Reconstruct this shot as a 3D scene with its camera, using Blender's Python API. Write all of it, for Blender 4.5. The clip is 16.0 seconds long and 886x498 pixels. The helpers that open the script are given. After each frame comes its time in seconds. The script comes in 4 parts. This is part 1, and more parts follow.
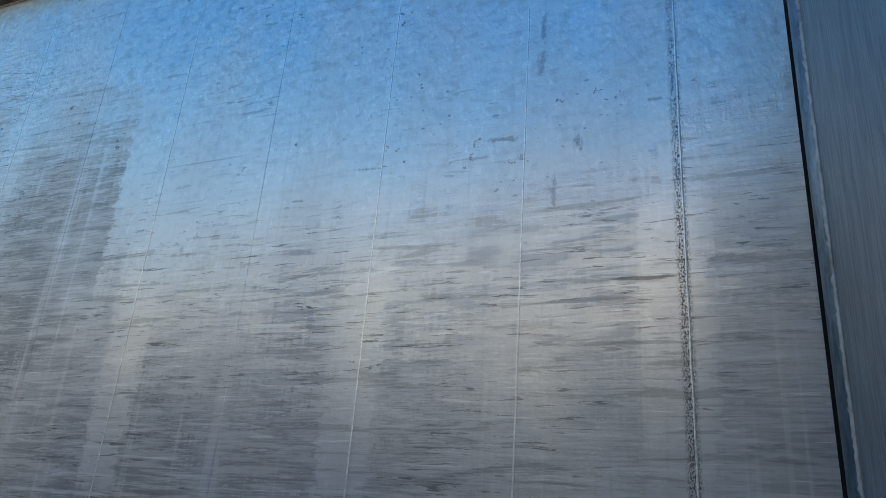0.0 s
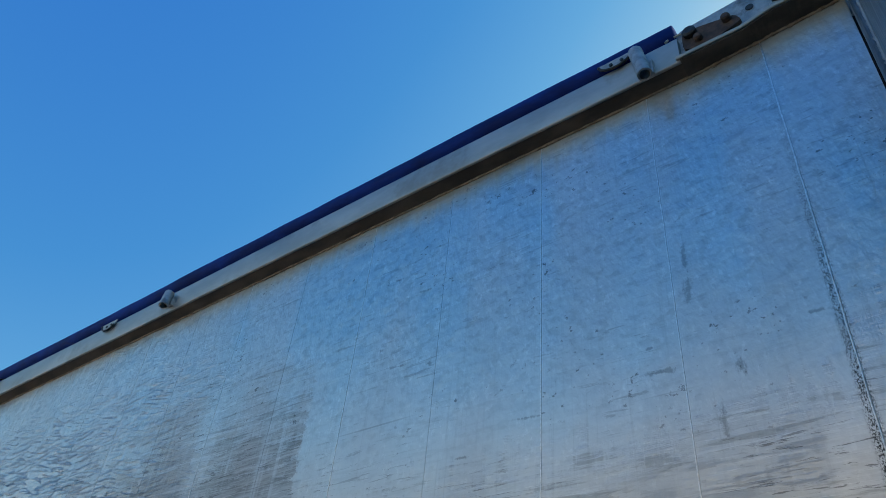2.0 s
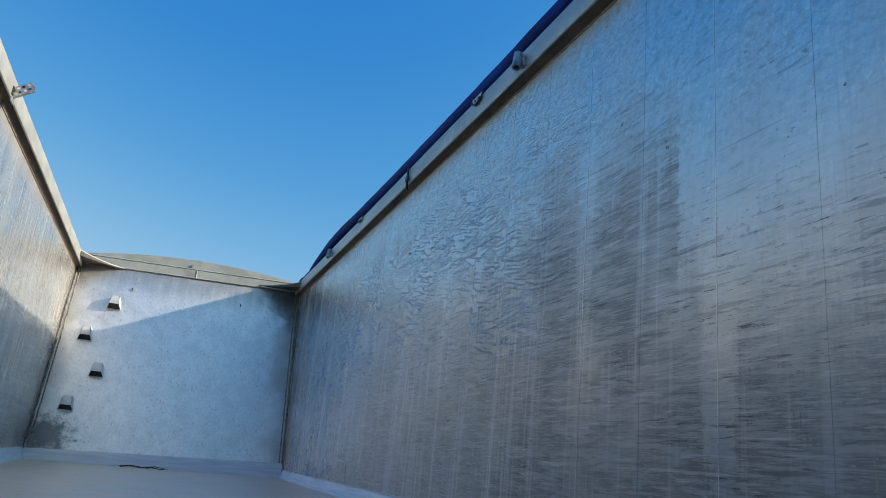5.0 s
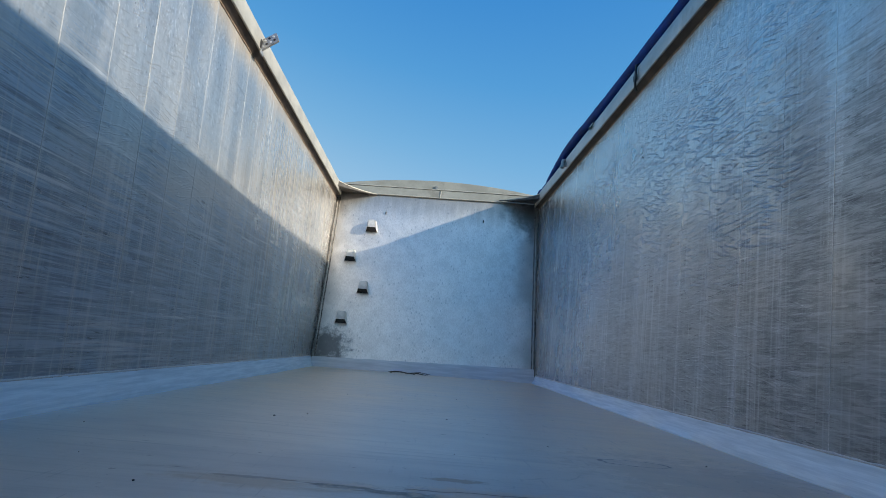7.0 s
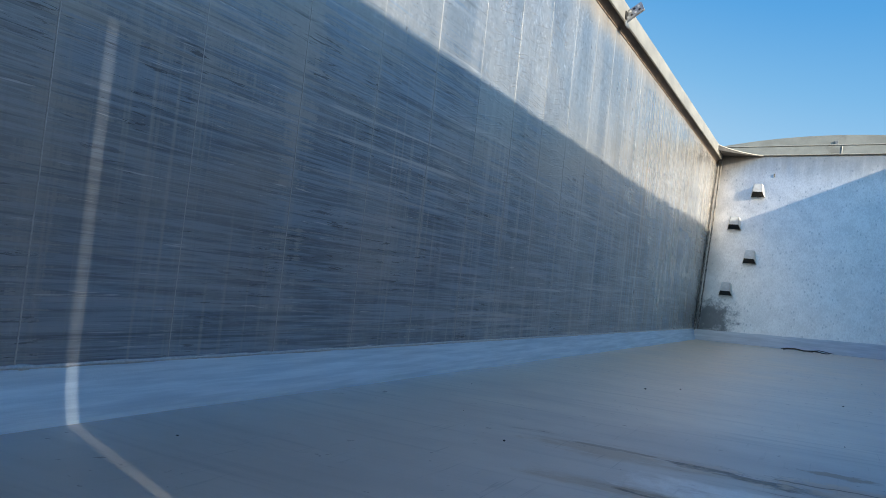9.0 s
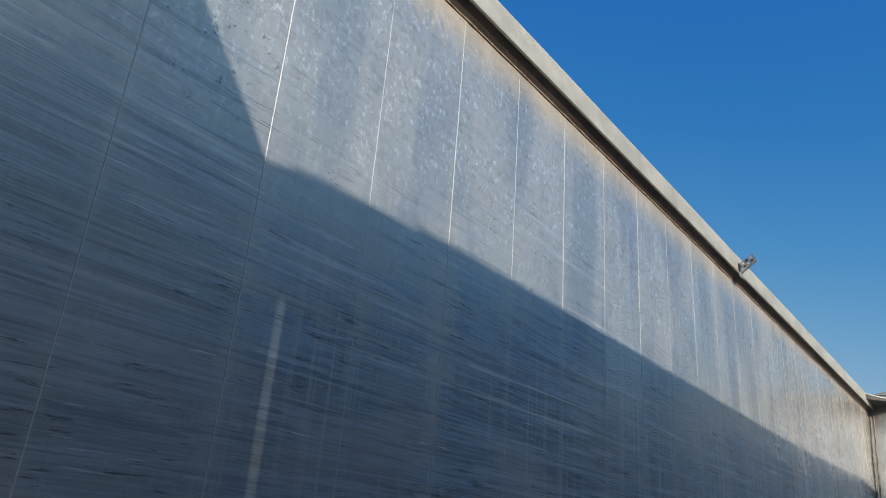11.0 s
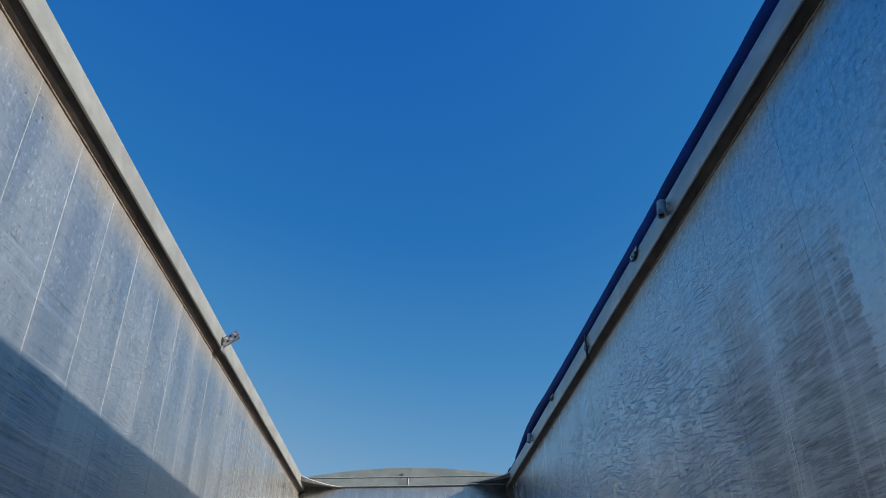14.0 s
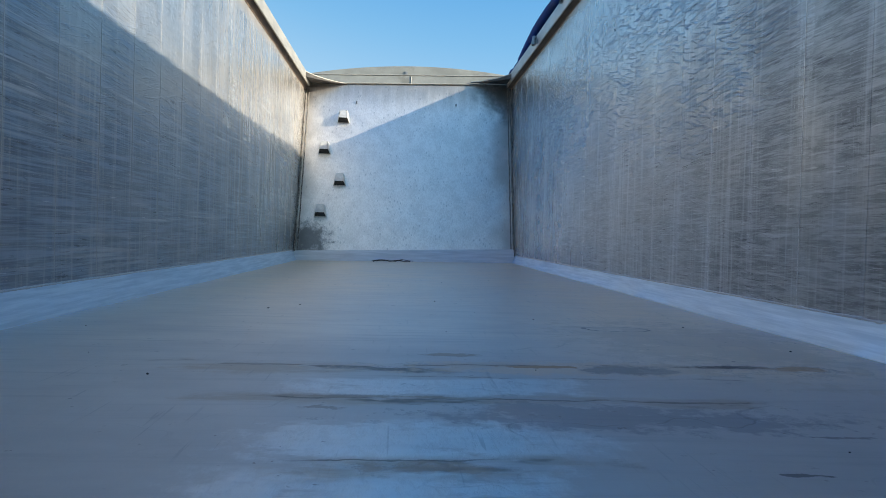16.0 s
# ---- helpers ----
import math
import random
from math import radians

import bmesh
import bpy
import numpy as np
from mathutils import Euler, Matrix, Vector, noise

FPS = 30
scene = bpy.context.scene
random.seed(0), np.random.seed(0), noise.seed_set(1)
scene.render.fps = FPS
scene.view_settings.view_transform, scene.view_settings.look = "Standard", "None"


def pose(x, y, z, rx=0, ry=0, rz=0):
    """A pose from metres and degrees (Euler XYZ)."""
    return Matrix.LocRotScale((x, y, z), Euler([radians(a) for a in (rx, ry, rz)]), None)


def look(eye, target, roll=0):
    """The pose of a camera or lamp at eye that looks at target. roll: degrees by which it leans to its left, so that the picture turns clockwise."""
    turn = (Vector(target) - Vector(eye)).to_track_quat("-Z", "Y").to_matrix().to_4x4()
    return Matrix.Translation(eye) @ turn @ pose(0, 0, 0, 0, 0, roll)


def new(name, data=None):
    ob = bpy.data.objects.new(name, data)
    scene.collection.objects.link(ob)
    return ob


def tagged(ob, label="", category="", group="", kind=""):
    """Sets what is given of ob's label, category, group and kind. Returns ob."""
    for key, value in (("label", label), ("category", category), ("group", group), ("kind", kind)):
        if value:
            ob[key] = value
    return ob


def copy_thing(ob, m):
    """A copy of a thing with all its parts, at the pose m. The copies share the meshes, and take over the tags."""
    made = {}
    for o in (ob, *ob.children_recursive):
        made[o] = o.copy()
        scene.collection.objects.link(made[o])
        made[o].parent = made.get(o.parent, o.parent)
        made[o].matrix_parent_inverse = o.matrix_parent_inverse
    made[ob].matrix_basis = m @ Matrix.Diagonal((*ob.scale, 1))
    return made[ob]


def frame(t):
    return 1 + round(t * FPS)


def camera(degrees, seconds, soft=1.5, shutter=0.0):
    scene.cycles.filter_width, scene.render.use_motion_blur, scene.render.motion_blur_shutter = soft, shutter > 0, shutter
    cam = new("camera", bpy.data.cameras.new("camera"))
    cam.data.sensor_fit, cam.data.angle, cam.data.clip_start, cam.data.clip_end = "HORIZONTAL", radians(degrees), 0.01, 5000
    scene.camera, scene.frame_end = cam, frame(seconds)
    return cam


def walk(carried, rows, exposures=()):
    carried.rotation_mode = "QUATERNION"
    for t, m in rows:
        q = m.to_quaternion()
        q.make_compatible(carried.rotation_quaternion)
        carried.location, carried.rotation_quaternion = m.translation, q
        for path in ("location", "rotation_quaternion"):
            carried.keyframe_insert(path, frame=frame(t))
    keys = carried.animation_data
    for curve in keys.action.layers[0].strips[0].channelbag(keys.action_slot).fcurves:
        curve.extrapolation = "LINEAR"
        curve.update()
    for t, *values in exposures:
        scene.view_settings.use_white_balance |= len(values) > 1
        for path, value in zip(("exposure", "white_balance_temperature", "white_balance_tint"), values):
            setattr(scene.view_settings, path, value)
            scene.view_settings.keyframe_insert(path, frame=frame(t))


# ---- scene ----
# ---- camera and its path ----
cam = camera(61.60, 16.0, soft=0.8)
PATH = [
    (0.0, pose(-0.154, 0.134, 0.280, 111.74, -4.12, -66.87)),
    (0.5, pose(-0.156, 0.124, 0.276, 116.50, -4.57, -65.96)),
    (1.0, pose(-0.159, 0.111, 0.273, 126.97, -4.62, -65.32)),
    (1.5, pose(-0.157, 0.097, 0.272, 129.90, -3.47, -58.97)),
    (2.0, pose(-0.149, 0.093, 0.272, 129.61, -4.94, -52.35)),
    (2.5, pose(-0.138, 0.094, 0.274, 128.91, -4.85, -48.02)),
    (3.0, pose(-0.132, 0.089, 0.277, 127.63, -5.15, -42.11)),
    (3.5, pose(-0.133, 0.090, 0.283, 124.06, -4.13, -38.52)),
    (4.0, pose(-0.131, 0.101, 0.289, 113.34, -2.66, -38.64)),
    (4.5, pose(-0.124, 0.096, 0.287, 107.36, -4.15, -31.72)),
    (5.0, pose(-0.114, 0.084, 0.286, 106.37, -5.44, -21.07)),
    (5.2, pose(-0.110, 0.079, 0.286, 106.06, -5.81, -18.16)),
    (7.3, pose(-0.018, 0.071, 0.315, 96.41, -5.15, 1.88)),
    (7.5, pose(-0.012, 0.072, 0.316, 95.84, -5.22, 4.60)),
    (8.0, pose(0.008, 0.072, 0.323, 94.57, -5.38, 10.95)),
    (8.5, pose(0.024, 0.071, 0.330, 93.35, -5.55, 19.02)),
    (9.0, pose(0.036, 0.064, 0.333, 92.39, -5.77, 27.51)),
    (9.2, pose(0.037, 0.067, 0.336, 91.98, -5.85, 31.51)),
    (10.0, pose(0.034, 0.050, 0.318, 94.00, -5.40, 38.50)),
    (10.6, pose(0.027, 0.018, 0.284, 104.00, -4.50, 38.30)),
    (11.3, pose(0.020, -0.007, 0.256, 119.39, -3.55, 36.46)),
    (11.5, pose(0.020, -0.007, 0.256, 123.63, -3.42, 36.55)),
    (12.0, pose(0.020, -0.003, 0.256, 126.76, -3.45, 35.99)),
    (12.5, pose(0.018, 0.005, 0.269, 127.62, -1.08, 23.47)),
    (13.0, pose(0.010, 0.016, 0.273, 126.86, -0.09, 12.17)),
    (13.5, pose(0.000, 0.021, 0.274, 122.80, 0.16, 4.54)),
    (14.0, pose(-0.010, 0.030, 0.278, 119.24, -0.17, -2.93)),
    (14.5, pose(-0.018, 0.036, 0.290, 109.52, -0.34, -4.68)),
    (15.0, pose(-0.029, 0.042, 0.300, 101.87, -0.62, -4.66)),
    (15.5, pose(-0.040, 0.044, 0.306, 95.62, -1.02, -4.18)),
    (16.0, pose(-0.052, 0.029, 0.304, 88.92, -1.56, -3.35)),
]
EXPOSURES = [
    (0.0, 1.27, 7100, 7),
    (1.0, 0.97, 7050, 7),
    (2.5, 0.73, 6900, 7),
    (4.0, 0.58, 6250, 7),
    (5.0, 0.56, 6200, 6),
    (7.5, 0.54, 6200, 7),
    (9.0, 0.70, 6200, 7),
    (11.3, 0.12, 6150, 8),
    (12.6, 0.08, 6100, 8),
    (13.7, -0.06, 5800, 8),
    (14.5, 0.22, 5850, 7),
    (15.3, 0.46, 5950, 7),
    (16.0, 0.80, 6350, 7),
]
walk(cam, PATH, EXPOSURES)

# ---- sky and sun ----
SUN = Vector((1.0, -0.395, 0.485)).normalized()
world = bpy.data.worlds.new("clear_sky")
scene.world = world
world.use_nodes = True
wnt = world.node_tree
sky = wnt.nodes.new("ShaderNodeTexSky")
sky.sky_type = "NISHITA"
sky.sun_disc = False
sky.sun_elevation = math.asin(SUN.z)
sky.sun_rotation = math.atan2(SUN.x, SUN.y)
sky.air_density, sky.dust_density, sky.ozone_density = 1.0, 2.8, 3.0
# deep blue where the sky is dim, paling towards the sun and the horizon
grey = wnt.nodes.new("ShaderNodeRGBToBW")
wnt.links.new(sky.outputs[0], grey.inputs[0])
lum = wnt.nodes.new("ShaderNodeMath")
lum.operation, lum.inputs[1].default_value = "MULTIPLY", 0.112
wnt.links.new(grey.outputs[0], lum.inputs[0])
tone = wnt.nodes.new("ShaderNodeValToRGB")
stops = ((0.0, (0.0, 0.010, 0.05)), (0.105, (0.016, 0.108, 0.378)), (0.152, (0.032, 0.163, 0.410)), (0.195, (0.070, 0.230, 0.453)),
         (0.236, (0.135, 0.298, 0.482)), (0.27, (0.205, 0.352, 0.502)), (0.50, (0.40, 0.54, 0.66)), (1.0, (1.0, 1.0, 1.0)))
while len(tone.color_ramp.elements) < len(stops):
    tone.color_ramp.elements.new(0.5)
for e, (at, c) in zip(tone.color_ramp.elements, stops):
    e.position = at
for e, (at, c) in zip(tone.color_ramp.elements, stops):
    e.color = (*c, 1.0)
wnt.links.new(lum.outputs[0], tone.inputs[0])
gain = wnt.nodes.new("ShaderNodeVectorMath")
gain.operation = "SCALE"
gain.inputs["Scale"].default_value = 1 / 0.15
wnt.links.new(tone.outputs[0], gain.inputs[0])
wnt.links.new(gain.outputs[0], wnt.nodes["Background"].inputs[0])
wnt.nodes["Background"].inputs[1].default_value = 0.15
sun = new("sun", bpy.data.lights.new("sun", "SUN"))
sun.data.energy, sun.data.angle, sun.data.color = 4.3, radians(0.55), (1.0, 0.90, 0.76)
sun.matrix_world = look((6, -3, 5), Vector((6, -3, 5)) - SUN)


# ---- material tools ----
class Nodes:
    """Short hand for building node trees."""

    def __init__(self, name):
        self.mat = bpy.data.materials.new(name)
        self.mat.use_nodes = True
        self.nt = self.mat.node_tree
        self.bsdf = self.nt.nodes["Principled BSDF"]
        self.co = self.nt.nodes.new("ShaderNodeTexCoord").outputs["Object"]
        sep = self.nt.nodes.new("ShaderNodeSeparateXYZ")
        self.link(self.co, sep.inputs[0])
        self.x, self.y, self.z = sep.outputs[0], sep.outputs[1], sep.outputs[2]

    def link(self, a, b):
        self.nt.links.new(a, b)

    def put(self, value, socket):
        if isinstance(value, bpy.types.NodeSocket):
            self.link(value, socket)
        else:
            socket.default_value = value

    def m(self, op, a, b=0.0, c=0.0, clamp=False):
        n = self.nt.nodes.new("ShaderNodeMath")
        n.operation, n.use_clamp = op, clamp
        for v, s in zip((a, b, c), n.inputs):
            self.put(v, s)
        return n.outputs[0]

    def scaled(self, sx, sy, sz, off=0.0):
        n = self.nt.nodes.new("ShaderNodeMapping")
        n.inputs["Scale"].default_value = (sx, sy, sz)
        n.inputs["Location"].default_value = (off, off * 0.7, off * 1.3)
        self.link(self.co, n.inputs["Vector"])
        return n.outputs[0]

    def noise(self, sx, sy, sz, detail=4.0, rough=0.55, off=0.0, dist=0.0):
        n = self.nt.nodes.new("ShaderNodeTexNoise")
        n.inputs["Scale"].default_value = 1.0
        n.inputs["Detail"].default_value = detail
        n.inputs["Roughness"].default_value = rough
        n.inputs["Distortion"].default_value = dist
        self.link(self.scaled(sx, sy, sz, off), n.inputs["Vector"])
        return n.outputs["Fac"]

    def turned_noise(self, along, across, detail, rough, off, angle):
        """Noise in long grains on an upright sheet, turned by an angle about the sheet's normal."""
        n = self.nt.nodes.new("ShaderNodeMapping")
        n.vector_type = "POINT"
        n.inputs["Rotation"].default_value = (angle, 0.0, 0.0)
        self.link(self.co, n.inputs["Vector"])
        t = self.nt.nodes.new("ShaderNodeMapping")
        t.inputs["Scale"].default_value = (1.0, along, across)
        t.inputs["Location"].default_value = (off, off * 0.7, off * 1.3)
        self.link(n.outputs[0], t.inputs["Vector"])
        g = self.nt.nodes.new("ShaderNodeTexNoise")
        g.inputs["Scale"].default_value = 1.0
        g.inputs["Detail"].default_value = detail
        g.inputs["Roughness"].default_value = rough
        g.inputs["Distortion"].default_value = 0.35
        self.link(t.outputs[0], g.inputs["Vector"])
        return g.outputs["Fac"]

    def cells(self, sx, sy, sz, off=0.0, feature="F1"):
        n = self.nt.nodes.new("ShaderNodeTexVoronoi")
        n.feature = feature
        n.inputs["Scale"].default_value = 1.0
        self.link(self.scaled(sx, sy, sz, off), n.inputs["Vector"])
        return n.outputs["Distance"]

    def step(self, v, lo, hi, a=0.0, b=1.0):
        n = self.nt.nodes.new("ShaderNodeMapRange")
        n.interpolation_type = "SMOOTHSTEP"
        for val, s in zip((v, lo, hi, a, b), n.inputs):
            self.put(val, s)
        return n.outputs[0]

    def mix(self, f, a, b):
        n = self.nt.nodes.new("ShaderNodeMix")
        n.data_type = "RGBA"
        self.put(f, n.inputs[0])
        for v, s in ((a, n.inputs[6]), (b, n.inputs[7])):
            self.put((*v, 1.0) if isinstance(v, tuple) else v, s)
        return n.outputs[2]

    def random(self):
        return self.nt.nodes.new("ShaderNodeObjectInfo").outputs["Random"]

    def bump(self, height, strength, distance, after=None):
        n = self.nt.nodes.new("ShaderNodeBump")
        n.inputs["Strength"].default_value = strength
        n.inputs["Distance"].default_value = distance
        self.link(height, n.inputs["Height"])
        if after:
            self.link(after, n.inputs["Normal"])
        return n.outputs[0]

    def out(self, color, rough, metal, normal=None):
        b = self.bsdf.inputs
        self.put((*color, 1.0) if isinstance(color, tuple) else color, b["Base Color"])
        self.put(rough, b["Roughness"])
        self.put(metal, b["Metallic"])
        if normal:
            self.link(normal, b["Normal"])
        return self.mat


def wall_aluminium(name, scuff_top, seed, halo_at, film_amount, film_tone, bare, metal_bare, keep, soot_y, climb, band, edge, relief, far_reach, stain_from, short, rust_z, inner_film, base_rough, dull_patches, dark_marks):
    """Side sheets: bare dull aluminium with load scuffs low down, pale bands along the welds and small dents high up."""
    k = Nodes(name)
    rnd = k.random()
    hair = k.noise(1, 3 + 11 * short, 190, 3, 0.6, seed)
    fine = k.noise(1, 2 + 7 * short, 150, 4, 0.66, seed + 2, 0.3)
    scuff = k.noise(1, 1.3 + 3.4 * short, 40, 6, 0.70, seed + 3, 0.5)
    broad = k.noise(1, 0.8, 4.5, 3, 0.55, seed + 7)
    runs = k.noise(1, 34, 0.9, 4, 0.65, seed + 11)
    drips = k.noise(1, 90, 2.2, 4, 0.62, seed + 13)
    mottle = k.noise(70, 70, 46, 5, 0.68, seed + 17)
    blotch = k.noise(4, 4, 5, 4, 0.55, seed + 23)
    rag = k.m("SUBTRACT", k.noise(1, 46, 30, 4, 0.7, seed + 113), 0.5)
    yj = k.m("ADD", k.y, k.m("ADD", k.m("MULTIPLY", rag, 0.06), k.m("MULTIPLY", k.m("SUBTRACT", scuff, 0.5), 0.05)))
    # how far up the scuffing reaches differs from sheet to sheet, and it climbs towards the headboard
    reach = k.m("ADD", scuff_top, k.m("MULTIPLY", k.m("SUBTRACT", rnd, 0.5), 0.36))
    reach = k.m("ADD", reach, k.m("MULTIPLY", climb, k.m("SUBTRACT", k.step(yj, 1.735, 1.752), k.step(k.y, 2.2, 4.5, 0.0, 0.35))))
    reach = k.m("ADD", reach, k.m("MULTIPLY", k.m("SUBTRACT", broad, 0.5), 0.5))
    reach = k.m("ADD", reach, k.m("ADD", k.m("MULTIPLY", k.m("SUBTRACT", scuff, 0.5), 0.42), k.m("MULTIPLY", k.m("SUBTRACT", runs, 0.5), 0.50)))
    reach = k.m("MAXIMUM", reach, k.step(k.y, 5.2, 6.4, 0.0, far_reach))
    reach = k.m("ADD", reach, k.m("MULTIPLY", rag, 0.22))
    depth = k.m("SUBTRACT", reach, k.z)
    low = k.step(depth, -edge, edge)
    deep = k.step(depth, -0.10, 0.70)
    # pale band on both sides of the main welds
    d = k.m("ABSOLUTE", k.m("SUBTRACT", k.m("FRACT", k.m("ADD", k.m("DIVIDE", k.m("SUBTRACT", k.y, halo_at), 0.655), 20.5)), 0.5))
    halo = k.step(k.m("ADD", k.m("ADD", d, k.m("MULTIPLY", rag, 0.05)), k.m("MULTIPLY", k.m("ADD", k.m("MULTIPLY", k.m("SUBTRACT", scuff, 0.5), 1.0), k.m("MULTIPLY", k.m("SUBTRACT", runs, 0.5), 1.1)), 0.07)), 0.055, 0.12, 1.0, 0.0)
    # woven mask: long level scuffs cut by upright runs, with crisp ends
    v = k.m("ADD", k.m("MULTIPLY", k.m("SUBTRACT", fine, 0.5), 1.0), k.m("MULTIPLY", k.m("SUBTRACT", scuff, 0.5), 0.9))
    v = k.m("ADD", v, k.m("MULTIPLY", k.m("SUBTRACT", runs, 0.5), -0.55))
    v = k.m("ADD", v, k.m("MULTIPLY", k.m("SUBTRACT", drips, 0.5), -0.35))
    v = k.m("ADD", v, k.m("ADD", k.m("MULTIPLY", k.m("SUBTRACT", deep, 0.45), 0.40), k.m("MULTIPLY", halo, k.m("MULTIPLY", k.m("MULTIPLY", k.step(blotch, 0.22, 0.42, 0.3, 1.0), k.step(k.y, 1.7, 2.1, 1.0, 0.28)), -band))))
    crisp = k.m("MULTIPLY", k.step(v, -0.10, 0.03), low)
    soft = k.m("MULTIPLY", k.m("MULTIPLY", low, deep), k.m("SUBTRACT", 0.35, k.m("MULTIPLY", halo, 0.25)))
    film = k.m("MULTIPLY", k.m("MAXIMUM", k.m("MULTIPLY", crisp, film_amount), soft), k.step(k.noise(1, 2.6, 3.0, 5, 0.6, seed + 91), 0.30, 0.62, 0.45, 1.0))
    pale_run = k.m("MULTIPLY", k.step(k.noise(1, 44, 0.9, 4, 0.62, seed + 119), 0.52, 0.70), k.m("MAXIMUM", k.step(k.noise(1, 1.7, 1.6, 3, 0.6, seed + 127), 0.46, 0.58), k.m("MULTIPLY", k.step(k.y, 1.72, 1.80), k.step(k.y, 1.98, 2.10, 1.0, 0.0))))
    film = k.m("MULTIPLY", film, k.m("SUBTRACT", 1.0, k.m("MULTIPLY", pale_run, 0.75)))
    # every seam has a narrow paler run beside it, and the film thins out deep inside the body
    seam = k.m("ABSOLUTE", k.m("SUBTRACT", k.m("FRACT", k.m("ADD", k.m("DIVIDE", k.m("SUBTRACT", k.y, halo_at), 0.3262), 20.5)), 0.5))
    seam = k.m("MULTIPLY", k.step(k.m("ADD", seam, k.m("MULTIPLY", k.m("SUBTRACT", drips, 0.5), 0.10)), 0.015, 0.075, 1.0, 0.0), k.step(k.noise(1, 2.1, 1.9, 3, 0.6, seed + 141), 0.34, 0.60, 0.15, 1.0))
    film = k.m("MULTIPLY", film, k.m("SUBTRACT", 1.0, k.m("MULTIPLY", seam, 0.60)))
    film = k.m("MULTIPLY", film, k.m("MULTIPLY", k.step(k.y, 2.3, 3.5, 1.0, inner_film), k.step(k.y, 0.5, 1.2, 0.58, 1.0)))
    # single dark drag marks, and small nicks higher up
    dash = k.m("MULTIPLY", k.step(k.noise(1, 8.0, 110, 5, 0.7, seed + 29, 0.6), 0.59, 0.62), k.step(k.noise(1, 2.2, 3.4, 4, 0.65, seed + 37), 0.45, 0.57))
    nick = k.m("MULTIPLY", k.step(k.noise(26, 44, 60, 4, 0.65, seed + 31), 0.625, 0.665), k.m("MULTIPLY", k.step(k.noise(1, 3.0, 4.0, 3, 0.6, seed + 97), 0.50, 0.60), k.step(k.z, 0.7, 1.2)))
    clean = k.mix(blotch, tuple(c * 0.88 for c in bare), bare)
    specks = k.m("MULTIPLY", k.m("MULTIPLY", k.step(mottle, 0.53, 0.64), k.step(k.noise(9, 9, 9, 3, 0.6, seed + 83), 0.36, 0.60)), k.step(k.z, 0.9, 1.5, 0.2, 1.15 - 0.75 * relief))
    clean = k.mix(specks, clean, tuple(min(0.93, c * 1.5) for c in bare))
    clean = k.mix(k.m("MULTIPLY", k.step(drips, 0.54, 0.72), 0.4), clean, tuple(c * 0.72 for c in bare))
    # bright glints of the dents, painted into the colour
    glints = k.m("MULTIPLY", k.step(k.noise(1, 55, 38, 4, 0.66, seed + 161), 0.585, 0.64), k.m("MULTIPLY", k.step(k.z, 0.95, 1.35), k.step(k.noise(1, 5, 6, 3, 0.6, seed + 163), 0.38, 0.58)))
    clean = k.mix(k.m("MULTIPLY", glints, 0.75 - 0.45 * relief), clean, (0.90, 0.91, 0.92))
    patch = k.step(k.noise(1, 4.5, 1.3, 4, 0.55, seed + 71), 0.40, 0.62)
    hammer = k.m("MULTIPLY", k.step(k.noise(1, 30, 42, 3, 0.55, seed + 131, 0.1), 0.50, 0.66), k.step(k.z, 0.9, 1.5, 0.15, 0.55))
    clean = k.mix(hammer, clean, tuple(c * 0.66 for c in bare))
    long_scratch = k.m("MULTIPLY", k.step(k.noise(1, 0.9, 75, 2, 0.5, seed + 73, 0.2), 0.665, 0.70), k.step(k.noise(1, 1.4, 2.2, 3, 0.5, seed + 79), 0.48, 0.60))
    clean = k.mix(k.m("MULTIPLY", long_scratch, 0.5), clean, tuple(c * 0.42 for c in bare))
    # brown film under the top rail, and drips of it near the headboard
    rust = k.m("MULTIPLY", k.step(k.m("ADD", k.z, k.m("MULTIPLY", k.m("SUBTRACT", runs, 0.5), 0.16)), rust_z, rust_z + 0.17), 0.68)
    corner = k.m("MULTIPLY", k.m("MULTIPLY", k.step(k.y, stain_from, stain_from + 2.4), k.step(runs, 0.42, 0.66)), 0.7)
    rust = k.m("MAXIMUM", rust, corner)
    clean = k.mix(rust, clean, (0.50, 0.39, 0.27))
    tone = k.mix(blotch, tuple(c * 0.85 for c in film_tone), tuple(c * 1.2 for c in film_tone))
    streak = k.step(k.m("ADD", k.m("MULTIPLY", scuff, 0.45), k.m("ADD", k.m("MULTIPLY", fine, 0.35), k.m("MULTIPLY", hair, 0.20))), 0.44, 0.56)
    soil = k.mix(streak, tuple(c * 0.58 for c in film_tone), tuple(c * 1.50 for c in film_tone))
    soil = k.mix(0.25, soil, tone)
    clean = k.mix(k.m("MULTIPLY", k.m("SUBTRACT", 1.0, streak), k.m("ADD", 0.04, k.m("MULTIPLY", low, 0.26))), clean, tuple(c * 0.72 for c in bare))
    col = k.mix(film, clean, soil)
    marks = k.m("MAXIMUM", k.m("MULTIPLY", dash, k.m("ADD", 0.30, k.m("MULTIPLY", low, 0.40))), k.m("MULTIPLY", nick, 0.75))
    col = k.mix(marks, col, (0.11, 0.11, 0.115))
